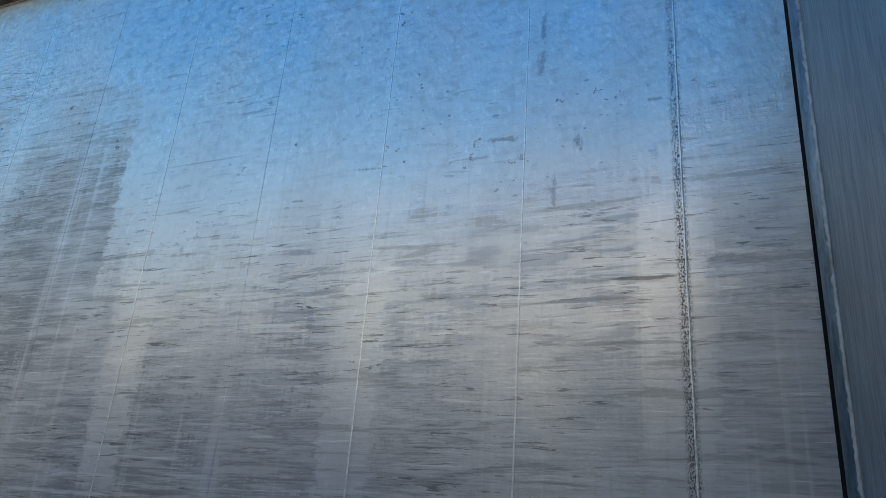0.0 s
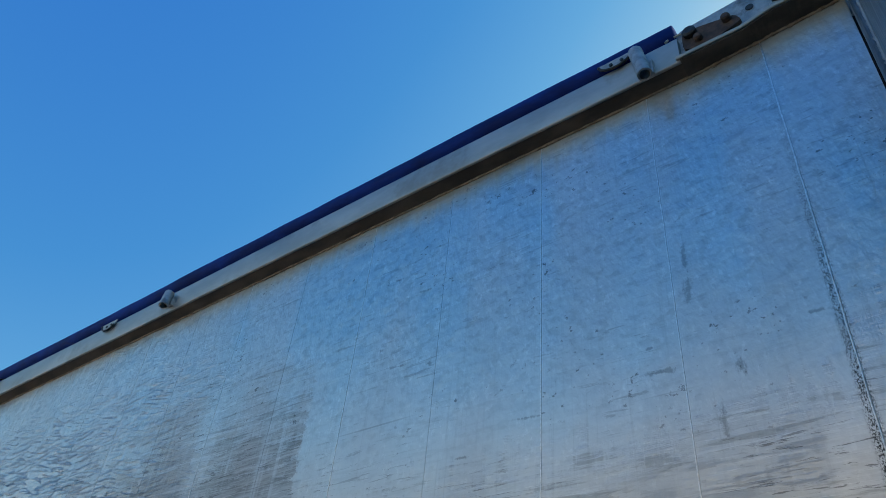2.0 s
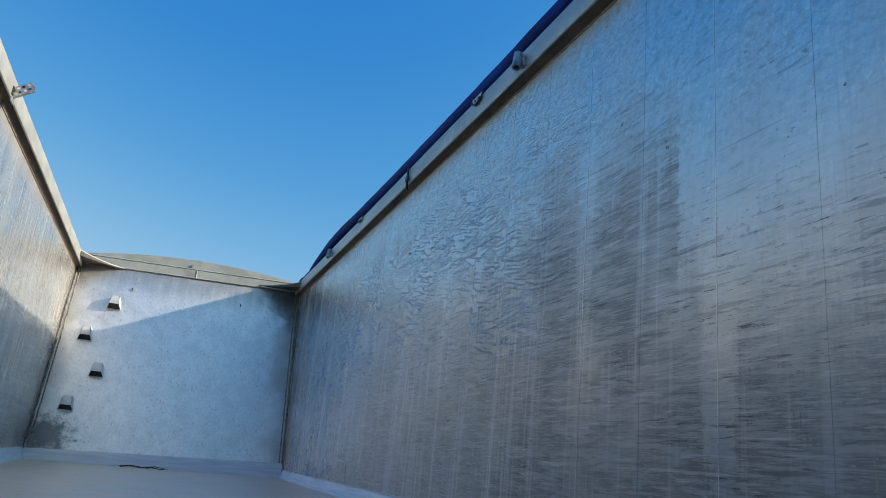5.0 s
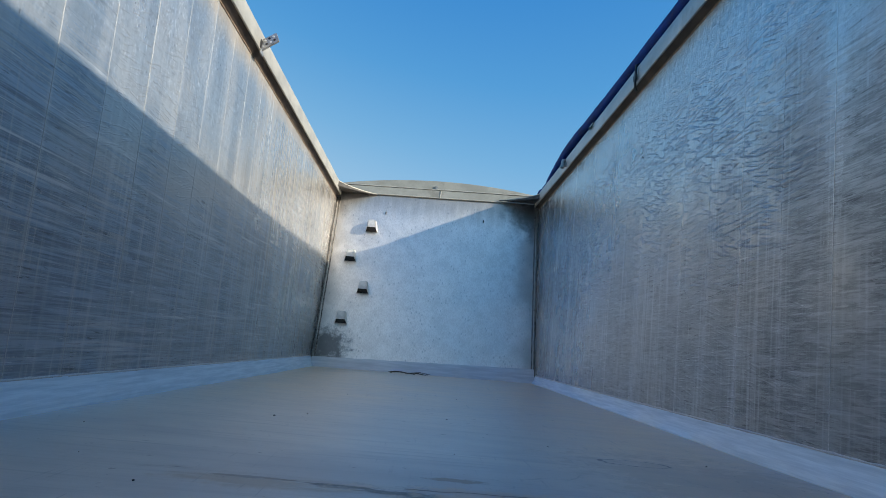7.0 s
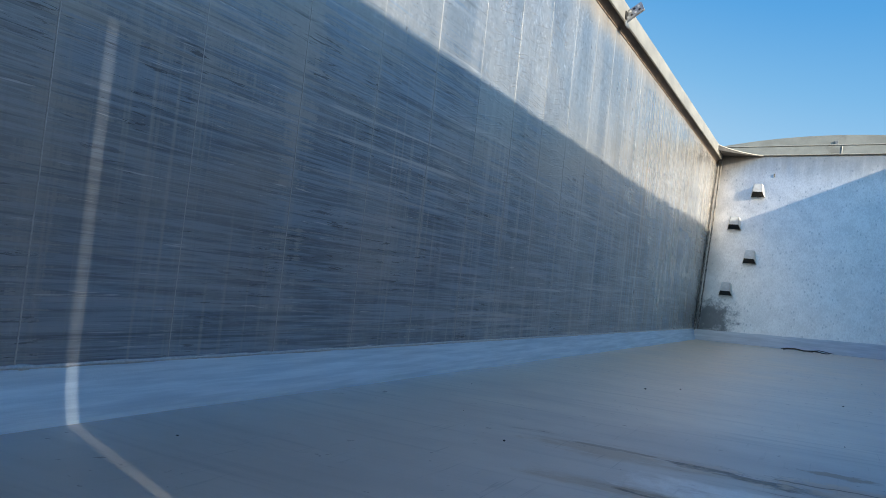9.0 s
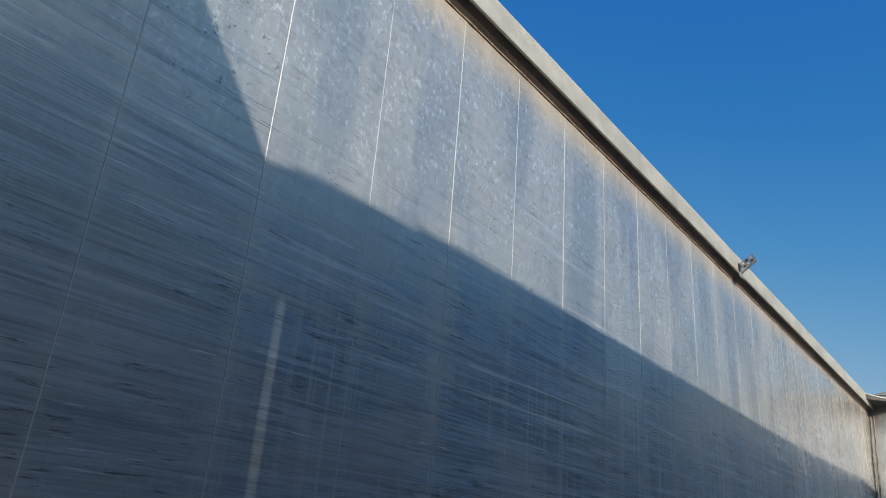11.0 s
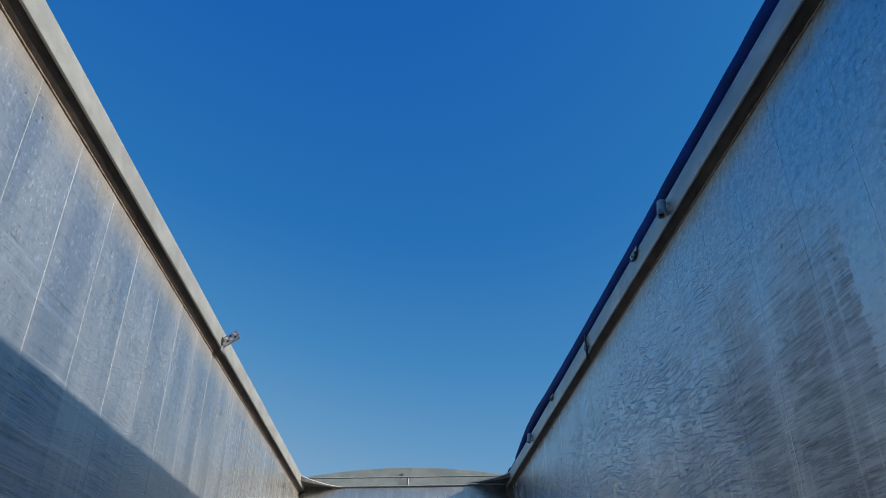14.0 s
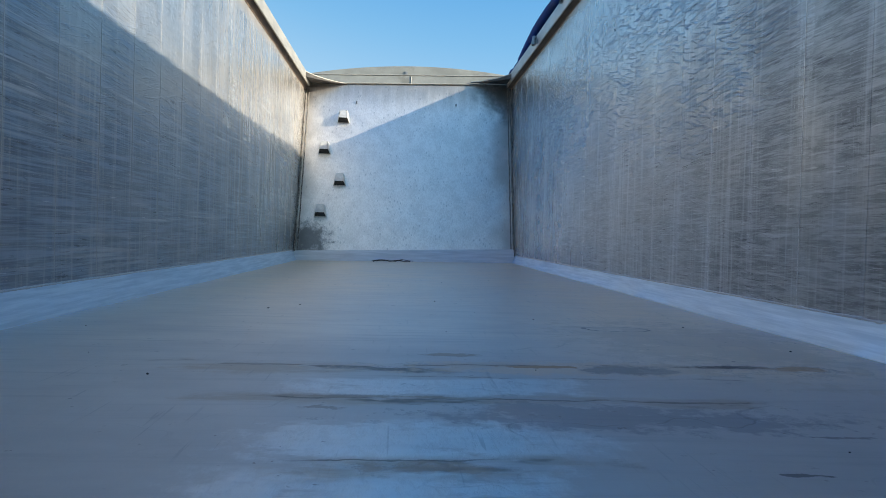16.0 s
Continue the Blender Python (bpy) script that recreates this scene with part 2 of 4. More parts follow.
    for y0, z0, ry, rz in dark_marks:
        ey, ez = k.m("DIVIDE", k.m("SUBTRACT", k.y, y0), ry), k.m("DIVIDE", k.m("SUBTRACT", k.m("ADD", k.z, k.m("MULTIPLY", k.m("SUBTRACT", k.y, y0), -0.06)), z0), rz)
        blot = k.m("ADD", k.m("SQRT", k.m("ADD", k.m("MULTIPLY", ey, ey), k.m("MULTIPLY", ez, ez))), k.m("MULTIPLY", k.m("SUBTRACT", mottle, 0.5), 4.0))
        col = k.mix(k.m("MULTIPLY", k.step(blot, 0.35, 1.15, 1.0, 0.0), 0.48), col, (0.13, 0.135, 0.145))
    scratch = k.m("MULTIPLY", k.step(k.noise(1, 6, 130, 3, 0.6, seed + 53, 0.4), 0.65, 0.71), k.m("MULTIPLY", low, 0.50))
    col = k.mix(scratch, col, (0.84, 0.84, 0.83))
    sweep = k.m("MULTIPLY", k.step(k.noise(1, 0.8 + 2.2 * short, 30 + 40 * short, 6, 0.66, seed + 101, 0.4), 0.53, 0.66), k.step(k.noise(1, 0.5, 1.7, 3, 0.6, seed + 171), 0.38, 0.62, 0.20, 0.85 - 0.43 * short))
    part_low = k.m("ADD", 0.22, k.m("MULTIPLY", low, 0.78))
    col = k.mix(k.m("MULTIPLY", sweep, part_low), col, tuple(min(0.9, c * 1.25) for c in bare))
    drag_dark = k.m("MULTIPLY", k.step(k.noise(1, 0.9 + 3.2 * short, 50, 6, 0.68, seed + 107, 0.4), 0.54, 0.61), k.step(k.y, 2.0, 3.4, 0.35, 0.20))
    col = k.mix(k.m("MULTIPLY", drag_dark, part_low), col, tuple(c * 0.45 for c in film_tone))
    inner_runs = k.m("MULTIPLY", k.m("MULTIPLY", k.step(k.noise(1, 26, 0.7, 4, 0.62, seed + 181), 0.50, 0.66), k.step(k.y, 1.9, 2.8)), k.step(k.noise(1, 1.2, 2.4, 3, 0.6, seed + 183), 0.36, 0.60, 0.15, 0.55))
    col = k.mix(inner_runs, col, tuple(min(0.9, c * 1.12) for c in bare))
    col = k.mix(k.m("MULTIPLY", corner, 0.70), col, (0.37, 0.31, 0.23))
    near = k.step(k.m("ABSOLUTE", k.m("SUBTRACT", k.y, soot_y)), 0.005, 0.016, 1.0, 0.0)
    soot = k.m("MULTIPLY", k.m("MULTIPLY", near, k.step(k.z, 1.1, 1.7, 1.0, 0.2)), k.step(k.noise(420, 420, 240, 5, 0.75, seed + 61), 0.49, 0.54))
    col = k.mix(k.m("MULTIPLY", soot, 0.95), col, (0.03, 0.03, 0.032))
    # little worn, smoother metal towards the headboard
    far_gloss = k.step(k.y, 3.8, 6.4, 0.0, 0.12)
    rough = k.m("ADD", k.m("SUBTRACT", k.m("ADD", base_rough, k.m("MULTIPLY", film, 0.17)), far_gloss), k.m("ADD", k.m("MULTIPLY", blotch, 0.14), k.m("MULTIPLY", rust, 0.2)))
    metal = k.m("SUBTRACT", k.m("MULTIPLY", metal_bare, k.m("ADD", 1.08 - dull_patches, k.m("MULTIPLY", patch, dull_patches))), k.m("ADD", k.m("MULTIPLY", film, metal_bare * (1.0 - keep)), k.m("MULTIPLY", rust, 0.4)), clamp=True)
    # relief: droplets of dents near the top, level creases further in, fine scuffs everywhere
    dents = k.noise(22, 26, 18, 4, 0.62, seed + 41, 0.1)
    n1 = k.bump(k.m("MULTIPLY", dents, k.m("MULTIPLY", k.step(k.z, 0.9, 1.7, 0.25, 1.0), k.step(k.y, 1.4, 3.0, 0.7, 0.7 + 0.8 * relief))), 0.22 + 0.20 * relief, 0.012)
    tuft = k.step(k.noise(1, 4.0, 6.5, 3, 0.6, seed + 151), 0.44, 0.56)
    stroke = k.m("MULTIPLY", k.step(k.turned_noise(8.0, 96, 3, 0.55, seed + 47, 0.06), 0.53, 0.64), tuft)
    cross = k.m("MULTIPLY", k.step(k.turned_noise(9.0, 84, 3, 0.55, seed + 49, -0.20), 0.53, 0.64), k.m("SUBTRACT", 1.15, tuft))
    crease = k.m("MAXIMUM", stroke, cross)
    zone = k.m("MULTIPLY", k.m("MULTIPLY", k.step(k.y, 2.0, 3.1, 0.0, 1.0), k.step(k.z, 0.55, 1.05, 0.15, 1.0)), k.step(k.z, 1.50, 1.78, 1.0, 0.10))
    zone = k.m("MULTIPLY", zone, k.step(k.noise(1, 1.8, 2.6, 3, 0.6, seed + 153), 0.36, 0.56, 0.25, 1.0))
    n2 = k.bump(k.m("MULTIPLY", crease, zone), 0.12 + 0.70 * relief, 0.004 + 0.005 * relief, n1)
    n3 = k.bump(k.m("MULTIPLY", k.m("ADD", k.m("MULTIPLY", scuff, 0.4), k.m("ADD", k.m("MULTIPLY", fine, 0.4), k.m("MULTIPLY", hair, 0.2))), k.m("ADD", 0.25, low)), 0.18, 0.003, n2)
    return k.out(col, rough, metal, n3)


def headboard_metal():
    k = Nodes("headboard_aluminium")
    mottle = k.noise(80, 80, 38, 5, 0.72, 2)
    big = k.noise(2.2, 2.2, 2.2, 3, 0.5, 9)
    runs = k.noise(16, 2, 0.9, 4, 0.6, 4)
    blotch = k.noise(9, 9, 8, 5, 0.65, 14)
    col = k.mix(k.step(k.m("ADD", k.m("MULTIPLY", mottle, 0.6), k.m("MULTIPLY", blotch, 0.4)), 0.38, 0.62), (0.80, 0.735, 0.67), (0.97, 0.91, 0.85))
    # darker towards both sides, the top edge and the upper right corner
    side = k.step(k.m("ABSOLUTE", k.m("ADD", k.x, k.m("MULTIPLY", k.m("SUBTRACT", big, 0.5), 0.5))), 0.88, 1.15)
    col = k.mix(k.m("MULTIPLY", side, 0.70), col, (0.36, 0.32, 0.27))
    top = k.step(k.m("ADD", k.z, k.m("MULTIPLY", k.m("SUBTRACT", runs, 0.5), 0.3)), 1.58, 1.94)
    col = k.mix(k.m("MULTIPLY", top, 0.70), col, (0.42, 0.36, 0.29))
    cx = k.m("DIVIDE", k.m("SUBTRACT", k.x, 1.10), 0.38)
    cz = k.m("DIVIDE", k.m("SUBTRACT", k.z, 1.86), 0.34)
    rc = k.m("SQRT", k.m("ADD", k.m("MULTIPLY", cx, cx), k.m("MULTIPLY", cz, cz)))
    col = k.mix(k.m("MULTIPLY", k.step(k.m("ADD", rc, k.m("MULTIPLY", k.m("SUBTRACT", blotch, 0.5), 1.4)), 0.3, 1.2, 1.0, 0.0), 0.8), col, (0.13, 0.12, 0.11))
    # dark sludge mark in the lower corner beside the steps
    dx = k.m("DIVIDE", k.m("ADD", k.x, 0.98), 0.26)
    dz = k.m("DIVIDE", k.m("SUBTRACT", k.z, 0.22), 0.20)
    r = k.m("SQRT", k.m("ADD", k.m("MULTIPLY", dx, dx), k.m("MULTIPLY", dz, dz)))
    mark = k.step(k.m("ADD", r, k.m("MULTIPLY", k.m("SUBTRACT", k.noise(14, 14, 14, 5, 0.7, 6), 0.5), 2.2)), 0.35, 1.15, 1.0, 0.0)
    col = k.mix(k.m("MULTIPLY", mark, 0.8), col, (0.09, 0.09, 0.09))
    flecks = k.m("MULTIPLY", k.step(k.cells(30, 30, 15, 3), 0.14, 0.27, 1.0, 0.0), k.step(k.noise(7, 7, 7, 3, 0.6, 19), 0.42, 0.58))
    col = k.mix(k.m("MULTIPLY", flecks, 0.28), col, (0.18, 0.18, 0.19))
    n1 = k.bump(mottle, 0.22, 0.004)
    n2 = k.bump(big, 0.3, 0.04, n1)
    return k.out(col, k.m("ADD", 0.30, k.m("ADD", k.m("MULTIPLY", mottle, 0.18), k.m("MULTIPLY", blotch, 0.16))), k.m("SUBTRACT", 1.0, k.m("MULTIPLY", blotch, 0.06)), n2)


def floor_metal():
    """Worn floor sheet: dull grey-brown film, polished bluish patches, rust-rimmed bands where the film lifts."""
    k = Nodes("floor_film")
    grain = k.noise(60, 26, 10, 5, 0.65, 1)
    cloud = k.noise(1.4, 1.9, 1, 4, 0.55, 5)
    drag = k.noise(2.2, 34, 1, 4, 0.6, 8)
    warp = k.noise(3.6, 3.6, 1, 4, 0.6, 12)
    jag = k.noise(22, 22, 1, 4, 0.6, 15)
    yw = k.m("ADD", k.y, k.m("ADD", k.m("MULTIPLY", k.m("SUBTRACT", warp, 0.5), 0.16), k.m("MULTIPLY", k.m("SUBTRACT", jag, 0.5), 0.035)))
    # lighter towards the headboard: reflections of sky and headboard put into the base colour
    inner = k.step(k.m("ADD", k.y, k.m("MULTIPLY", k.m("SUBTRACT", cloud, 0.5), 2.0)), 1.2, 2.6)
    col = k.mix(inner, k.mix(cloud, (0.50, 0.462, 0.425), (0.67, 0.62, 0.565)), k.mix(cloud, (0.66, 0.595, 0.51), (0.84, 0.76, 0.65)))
    col = k.mix(k.m("MULTIPLY", k.step(drag, 0.5, 0.75), 0.35), col, (0.38, 0.36, 0.34))

    # tan dust at the far end and along the side
    dust = k.m("MULTIPLY", k.m("MAXIMUM", k.step(k.y, 2.2, 5.0), k.m("MULTIPLY", k.step(k.x, 0.1, 0.8), k.step(k.y, 1.3, 1.8))), k.step(cloud, 0.3, 0.7, 0.5, 0.85))
    col = k.mix(dust, col, (0.88, 0.70, 0.49))

    def band(y0, half, soft, x0, x1):
        a = k.step(k.m("ABSOLUTE", k.m("SUBTRACT", yw, y0)), half, half + soft, 1.0, 0.0)
        xs = k.m("ADD", k.x, k.m("MULTIPLY", k.m("SUBTRACT", jag, 0.5), 0.3))
        return k.m("MULTIPLY", a, k.m("MULTIPLY", k.step(xs, x0, x0 + 0.12), k.step(xs, x1 - 0.12, x1, 1.0, 0.0)))

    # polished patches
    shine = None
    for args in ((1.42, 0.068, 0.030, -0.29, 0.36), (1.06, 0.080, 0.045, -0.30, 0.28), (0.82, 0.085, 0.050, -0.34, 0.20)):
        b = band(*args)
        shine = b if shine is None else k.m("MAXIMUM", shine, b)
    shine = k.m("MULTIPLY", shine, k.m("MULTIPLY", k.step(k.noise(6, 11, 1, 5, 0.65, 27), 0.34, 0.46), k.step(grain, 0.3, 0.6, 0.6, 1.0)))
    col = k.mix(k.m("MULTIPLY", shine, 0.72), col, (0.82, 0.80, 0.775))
    # lifted bands with brown rims and dark hearts
    rim = None
    heart = None
    for y0, half, x0, x1 in ((1.60, 0.055, -0.55, 0.10), (1.31, 0.030, -0.45, 0.65), (0.94, 0.022, -0.25, 0.25)):
        b = band(y0, half * 0.6, 0.040, x0, x1)
        h = k.m("MULTIPLY", band(y0, half * 0.4, 0.012, x0 + 0.15, x1), k.step(k.noise(5, 9, 1, 3, 0.6, y0 * 9), 0.50, 0.60))
        rim = b if rim is None else k.m("MAXIMUM", rim, b)
        heart = h if heart is None else k.m("MAXIMUM", heart, h)
    rim = k.m("MULTIPLY", rim, k.step(k.noise(4, 14, 1, 4, 0.65, 33), 0.40, 0.58))
    col = k.mix(k.m("MULTIPLY", rim, 0.66), col, (0.46, 0.35, 0.24))
    col = k.mix(k.m("MULTIPLY", heart, 0.85), col, (0.11, 0.085, 0.065))
    def blot(x0, y0, rx, ry, rag):
        ex = k.m("DIVIDE", k.m("SUBTRACT", k.x, x0), rx)
        ey = k.m("DIVIDE", k.m("SUBTRACT", k.y, y0), ry)
        r = k.m("SQRT", k.m("ADD", k.m("MULTIPLY", ex, ex), k.m("MULTIPLY", ey, ey)))
        return k.m("ADD", r, k.m("ADD", k.m("MULTIPLY", k.m("SUBTRACT", jag, 0.5), rag * 1.9), k.m("ADD", k.m("MULTIPLY", k.m("SUBTRACT", warp, 0.5), rag * 1.6), k.m("MULTIPLY", k.m("SUBTRACT", grain, 0.5), 0.5))))

    dull = None
    for x0, y0, rx, ry, rag, tone, amount in (
            (0.42, 1.640, 0.56, 0.080, 1.3, (0.72, 0.57, 0.41), 0.60),
            (0.45, 1.625, 0.105, 0.056, 1.0, (0.24, 0.22, 0.20), 0.75),
            (0.27, 1.654, 0.10, 0.016, 1.6, (0.42, 0.24, 0.11), 0.85),
            (0.70, 1.672, 0.11, 0.024, 0.9, (0.05, 0.034, 0.024), 0.97),
            (0.86, 1.660, 0.09, 0.045, 0.8, (0.52, 0.31, 0.15), 0.85),
            (0.34, 1.20, 0.40, 0.085, 1.5, (0.27, 0.26, 0.25), 0.62),
            (-0.02, 0.935, 0.10, 0.022, 2.2, (0.40, 0.31, 0.22), 0.55),
            (-0.18, 1.245, 0.05, 0.016, 3.6, (0.26, 0.21, 0.16), 0.6),
            (0.64, 1.10, 0.050, 0.010, 2.2, (0.13, 0.12, 0.11), 0.6),
            (0.46, 0.915, 0.030, 0.007, 3.6, (0.10, 0.09, 0.08), 0.8),
            (0.06, 1.80, 0.10, 0.024, 1.3, (0.36, 0.27, 0.18), 0.7),
            (-0.10, 1.33, 0.16, 0.014, 1.3, (0.34, 0.28, 0.21), 0.65),
            (-0.36, 1.64, 0.10, 0.012, 1.2, (0.28, 0.23, 0.18), 0.6),
            (0.80, 2.05, 0.35, 0.50, 1.6, (0.55, 0.47, 0.36), 0.4)):
        r = blot(x0, y0, rx, ry, rag)
        dull = k.m("MAXIMUM", dull, k.m("MULTIPLY", k.step(r, 0.60, 1.05, 1.0, 0.0), amount)) if dull else k.m("MULTIPLY", k.step(r, 0.60, 1.05, 1.0, 0.0), amount)
        col = k.mix(k.m("MULTIPLY", k.step(r, 0.60, 1.05, 1.0, 0.0), amount), col, tone)
        edge = k.step(k.m("ABSOLUTE", k.m("SUBTRACT", r, 1.0)), 0.0, 0.07, 1.0, 0.0)
        col = k.mix(k.m("MULTIPLY", k.m("MULTIPLY", edge, k.step(warp, 0.42, 0.58)), amount * 0.7), col, (0.15, 0.13, 0.11))
    ring = k.step(k.m("ABSOLUTE", k.m("SUBTRACT", blot(0.64, 2.34, 0.10, 0.055, 0.25), 1.0)), 0.0, 0.09, 1.0, 0.0)
    col = k.mix(k.m("MULTIPLY", ring, 0.9), col, (0.12, 0.10, 0.08))
    # uneven cracks across the floor where the film lifts
    for y0, x0, x1, wide in ((1.665, -0.62, 0.95, 0.006), (1.318, -0.36, 0.72, 0.007), (1.52, -0.1, 0.75, 0.003), (0.96, -0.22, 0.12, 0.004)):
        off = k.m("ADD", k.m("SUBTRACT", k.y, y0), k.m("ADD", k.m("MULTIPLY", k.m("SUBTRACT", k.noise(2.6, 1, 1, 5, 0.62, y0 * 31), 0.5), 0.11), k.m("MULTIPLY", k.m("SUBTRACT", jag, 0.5), 0.02)))
        span = k.m("MULTIPLY", k.step(k.x, x0, x0 + 0.1), k.step(k.x, x1 - 0.1, x1, 1.0, 0.0))
        worn = k.step(k.noise(7, 3, 1, 4, 0.6, y0 * 17), 0.44, 0.60)
        fringe = k.m("MULTIPLY", k.m("MULTIPLY", k.step(k.m("ABSOLUTE", off), 0.0, wide * 6, 1.0, 0.0), span), k.step(worn, 0.0, 1.0, 0.25, 1.0))
        col = k.mix(k.m("MULTIPLY", fringe, 0.38), col, (0.40, 0.29, 0.19))
        thin = k.m("MULTIPLY", k.m("MULTIPLY", k.step(k.m("ABSOLUTE", off), wide * 0.3, wide, 1.0, 0.0), span), worn)
        col = k.mix(k.m("MULTIPLY", thin, 0.75), col, (0.11, 0.085, 0.065))
    # small stains and faint scratches
    dots = k.m("MULTIPLY", k.step(k.noise(34, 34, 1, 3, 0.6, 61), 0.665, 0.71), k.step(k.noise(3, 3, 1, 3, 0.6, 63), 0.46, 0.60))
    col = k.mix(k.m("MULTIPLY", dots, 0.6), col, (0.17, 0.13, 0.10))
    scr = k.m("MULTIPLY", k.step(k.noise(90, 3, 1, 3, 0.6, 67, 0.5), 0.62, 0.70), k.step(k.noise(2.5, 2.5, 1, 3, 0.6, 69), 0.45, 0.6))
    col = k.mix(k.m("MULTIPLY", scr, 0.35), col, (0.26, 0.25, 0.24))
    smear = k.step(k.noise(5, 9, 1, 5, 0.65, 73), 0.36, 0.66)
    col = k.mix(k.m("MULTIPLY", smear, 0.16), col, (0.40, 0.37, 0.34))
    # hair cracks
    crack = k.nt.nodes.new("ShaderNodeTexVoronoi")
    crack.feature = "DISTANCE_TO_EDGE"
    warpv = k.nt.nodes.new("ShaderNodeVectorMath")
    warpv.operation = "ADD"
    nz = k.nt.nodes.new("ShaderNodeTexNoise")
    nz.inputs["Scale"].default_value = 5.0
    k.link(k.co, nz.inputs["Vector"])
    k.link(k.scaled(1.9, 2.6, 0.0, 2.0), warpv.inputs[0])
    k.link(nz.outputs["Color"], warpv.inputs[1])
    k.link(warpv.outputs[0], crack.inputs["Vector"])
    crack.inputs["Scale"].default_value = 1.0
    near = k.m("MULTIPLY", k.step(k.y, 1.4, 2.6, 1.0, 0.15), k.step(k.x, -0.1, 0.35, 0.25, 1.0))
    line = k.m("MULTIPLY", k.step(crack.outputs["Distance"], 0.004, 0.012, 1.0, 0.0), k.m("MULTIPLY", near, k.step(k.noise(2.4, 2.4, 1, 2, 0.5, 51), 0.50, 0.60)))
    col = k.mix(k.m("MULTIPLY", line, 0.25), col, (0.10, 0.09, 0.08))
    rough = k.m("ADD", k.m("SUBTRACT", k.m("ADD", k.step(k.y, 1.4, 3.0, 0.35, 0.27), k.m("MULTIPLY", dull, 0.26)), k.m("MULTIPLY", shine, 0.06)), k.m("ADD", k.m("MULTIPLY", grain, 0.10), k.m("MULTIPLY", drag, 0.12)))
    metal = k.m("SUBTRACT", k.m("ADD", k.step(k.y, 1.5, 4.0, 0.46, 0.34), k.m("MULTIPLY", shine, 0.34)), k.m("MULTIPLY", dull, 0.5), clamp=True)
    k.bsdf.inputs["Specular IOR Level"].default_value = 0.55
    n1 = k.bump(k.m("ADD", k.m("MULTIPLY", cloud, 0.7), k.m("MULTIPLY", drag, 0.3)), 0.25, 0.02)
    n2 = k.bump(k.m("SUBTRACT", k.m("ADD", rim, shine), line), 0.35, 0.004, n1)
    n3 = k.bump(grain, 0.12, 0.003, n2)
    return k.out(col, rough, metal, n3)


def gate_metal():
    k = Nodes("gate_sheet")
    drag = k.noise(42, 1, 8, 5, 0.70, 4, 0.6)
    cloud = k.noise(3, 1, 1.4, 4, 0.6, 9)
    fine = k.noise(170, 1, 16, 3, 0.6, 12)
    col = k.mix(k.step(k.m("ADD", k.m("MULTIPLY", drag, 0.6), k.m("MULTIPLY", fine, 0.4)), 0.38, 0.62), (0.085, 0.12, 0.145), (0.27, 0.33, 0.365))
    col = k.mix(k.m("MULTIPLY", cloud, 0.5), col, (0.26, 0.285, 0.30))
    # pale splash with a dark heart
    ex = k.m("DIVIDE", k.m("SUBTRACT", k.x, k.m("ADD", SPLASH[0], k.m("MULTIPLY", k.m("SUBTRACT", k.z, SPLASH[1]), 0.95))), 0.020)
    ez = k.m("DIVIDE", k.m("SUBTRACT", k.z, SPLASH[1]), 0.085)
    r = k.m("ADD", k.m("SQRT", k.m("ADD", k.m("MULTIPLY", ex, ex), k.m("MULTIPLY", ez, ez))), k.m("MULTIPLY", k.m("SUBTRACT", k.noise(30, 1, 30, 5, 0.7, 21), 0.5), 2.2))
    col = k.mix(k.m("MULTIPLY", k.step(r, 0.5, 0.9, 1.0, 0.0), 0.6), col, (0.66, 0.69, 0.71))
    col = k.mix(k.m("MULTIPLY", k.step(r, 0.15, 0.35, 1.0, 0.0), 0.7), col, (0.12, 0.12, 0.12))
    return k.out(col, k.m("ADD", 0.38, k.m("MULTIPLY", cloud, 0.18)), 0.75, k.bump(k.m("ADD", drag, k.m("MULTIPLY", fine, 0.4)), 0.25, 0.003))


SPLASH = (0.28, 0.78)


def simple(name, a, b, scale, rough, metal, bump=0.2, dist=0.004, stretch=(1, 1, 1), spots=None):
    """A two-tone surface with grain, optional darker stains and fine relief."""
    k = Nodes(name)
    f = k.noise(scale * stretch[0], scale * stretch[1], scale * stretch[2], 5, 0.62, len(name))
    g = k.noise(scale * 6, scale * 6, scale * 6, 3, 0.6, len(name) + 5)
    col = k.mix(k.step(f, 0.32, 0.70), a, b)
    if spots:
        col = k.mix(k.m("MULTIPLY", k.step(k.noise(scale * 0.4, scale * 0.4, scale * 0.4, 5, 0.7, 77), 0.52, 0.68), 0.7), col, spots)
    r = k.m("ADD", rough - 0.06, k.m("MULTIPLY", f, 0.14))
    return k.out(col, r, metal, k.bump(k.m("ADD", f, k.m("MULTIPLY", g, 0.4)), bump, dist))


# dark smears on the shaded side: distance from the rear, height, half length, half height
WALL_MARKS = ((1.473, 1.425, 0.010, 0.007), (1.330, 1.592, 0.024, 0.005), (1.441, 1.676, 0.016, 0.005), (1.113, 1.849, 0.008, 0.006),
              (1.398, 1.350, 0.034, 0.004), (1.282, 1.326, 0.014, 0.007), (0.626, 1.112, 0.042, 0.007), (0.643, 1.176, 0.010, 0.005),
              (0.461, 1.080, 0.010, 0.022), (0.541, 1.395, 0.008, 0.040), (0.542, 1.300, 0.011, 0.034), (0.511, 0.977, 0.010, 0.030),
              (0.300, 1.156, 0.018, 0.005), (1.146, 1.023, 0.020, 0.004), (0.960, 1.085, 0.035, 0.004))


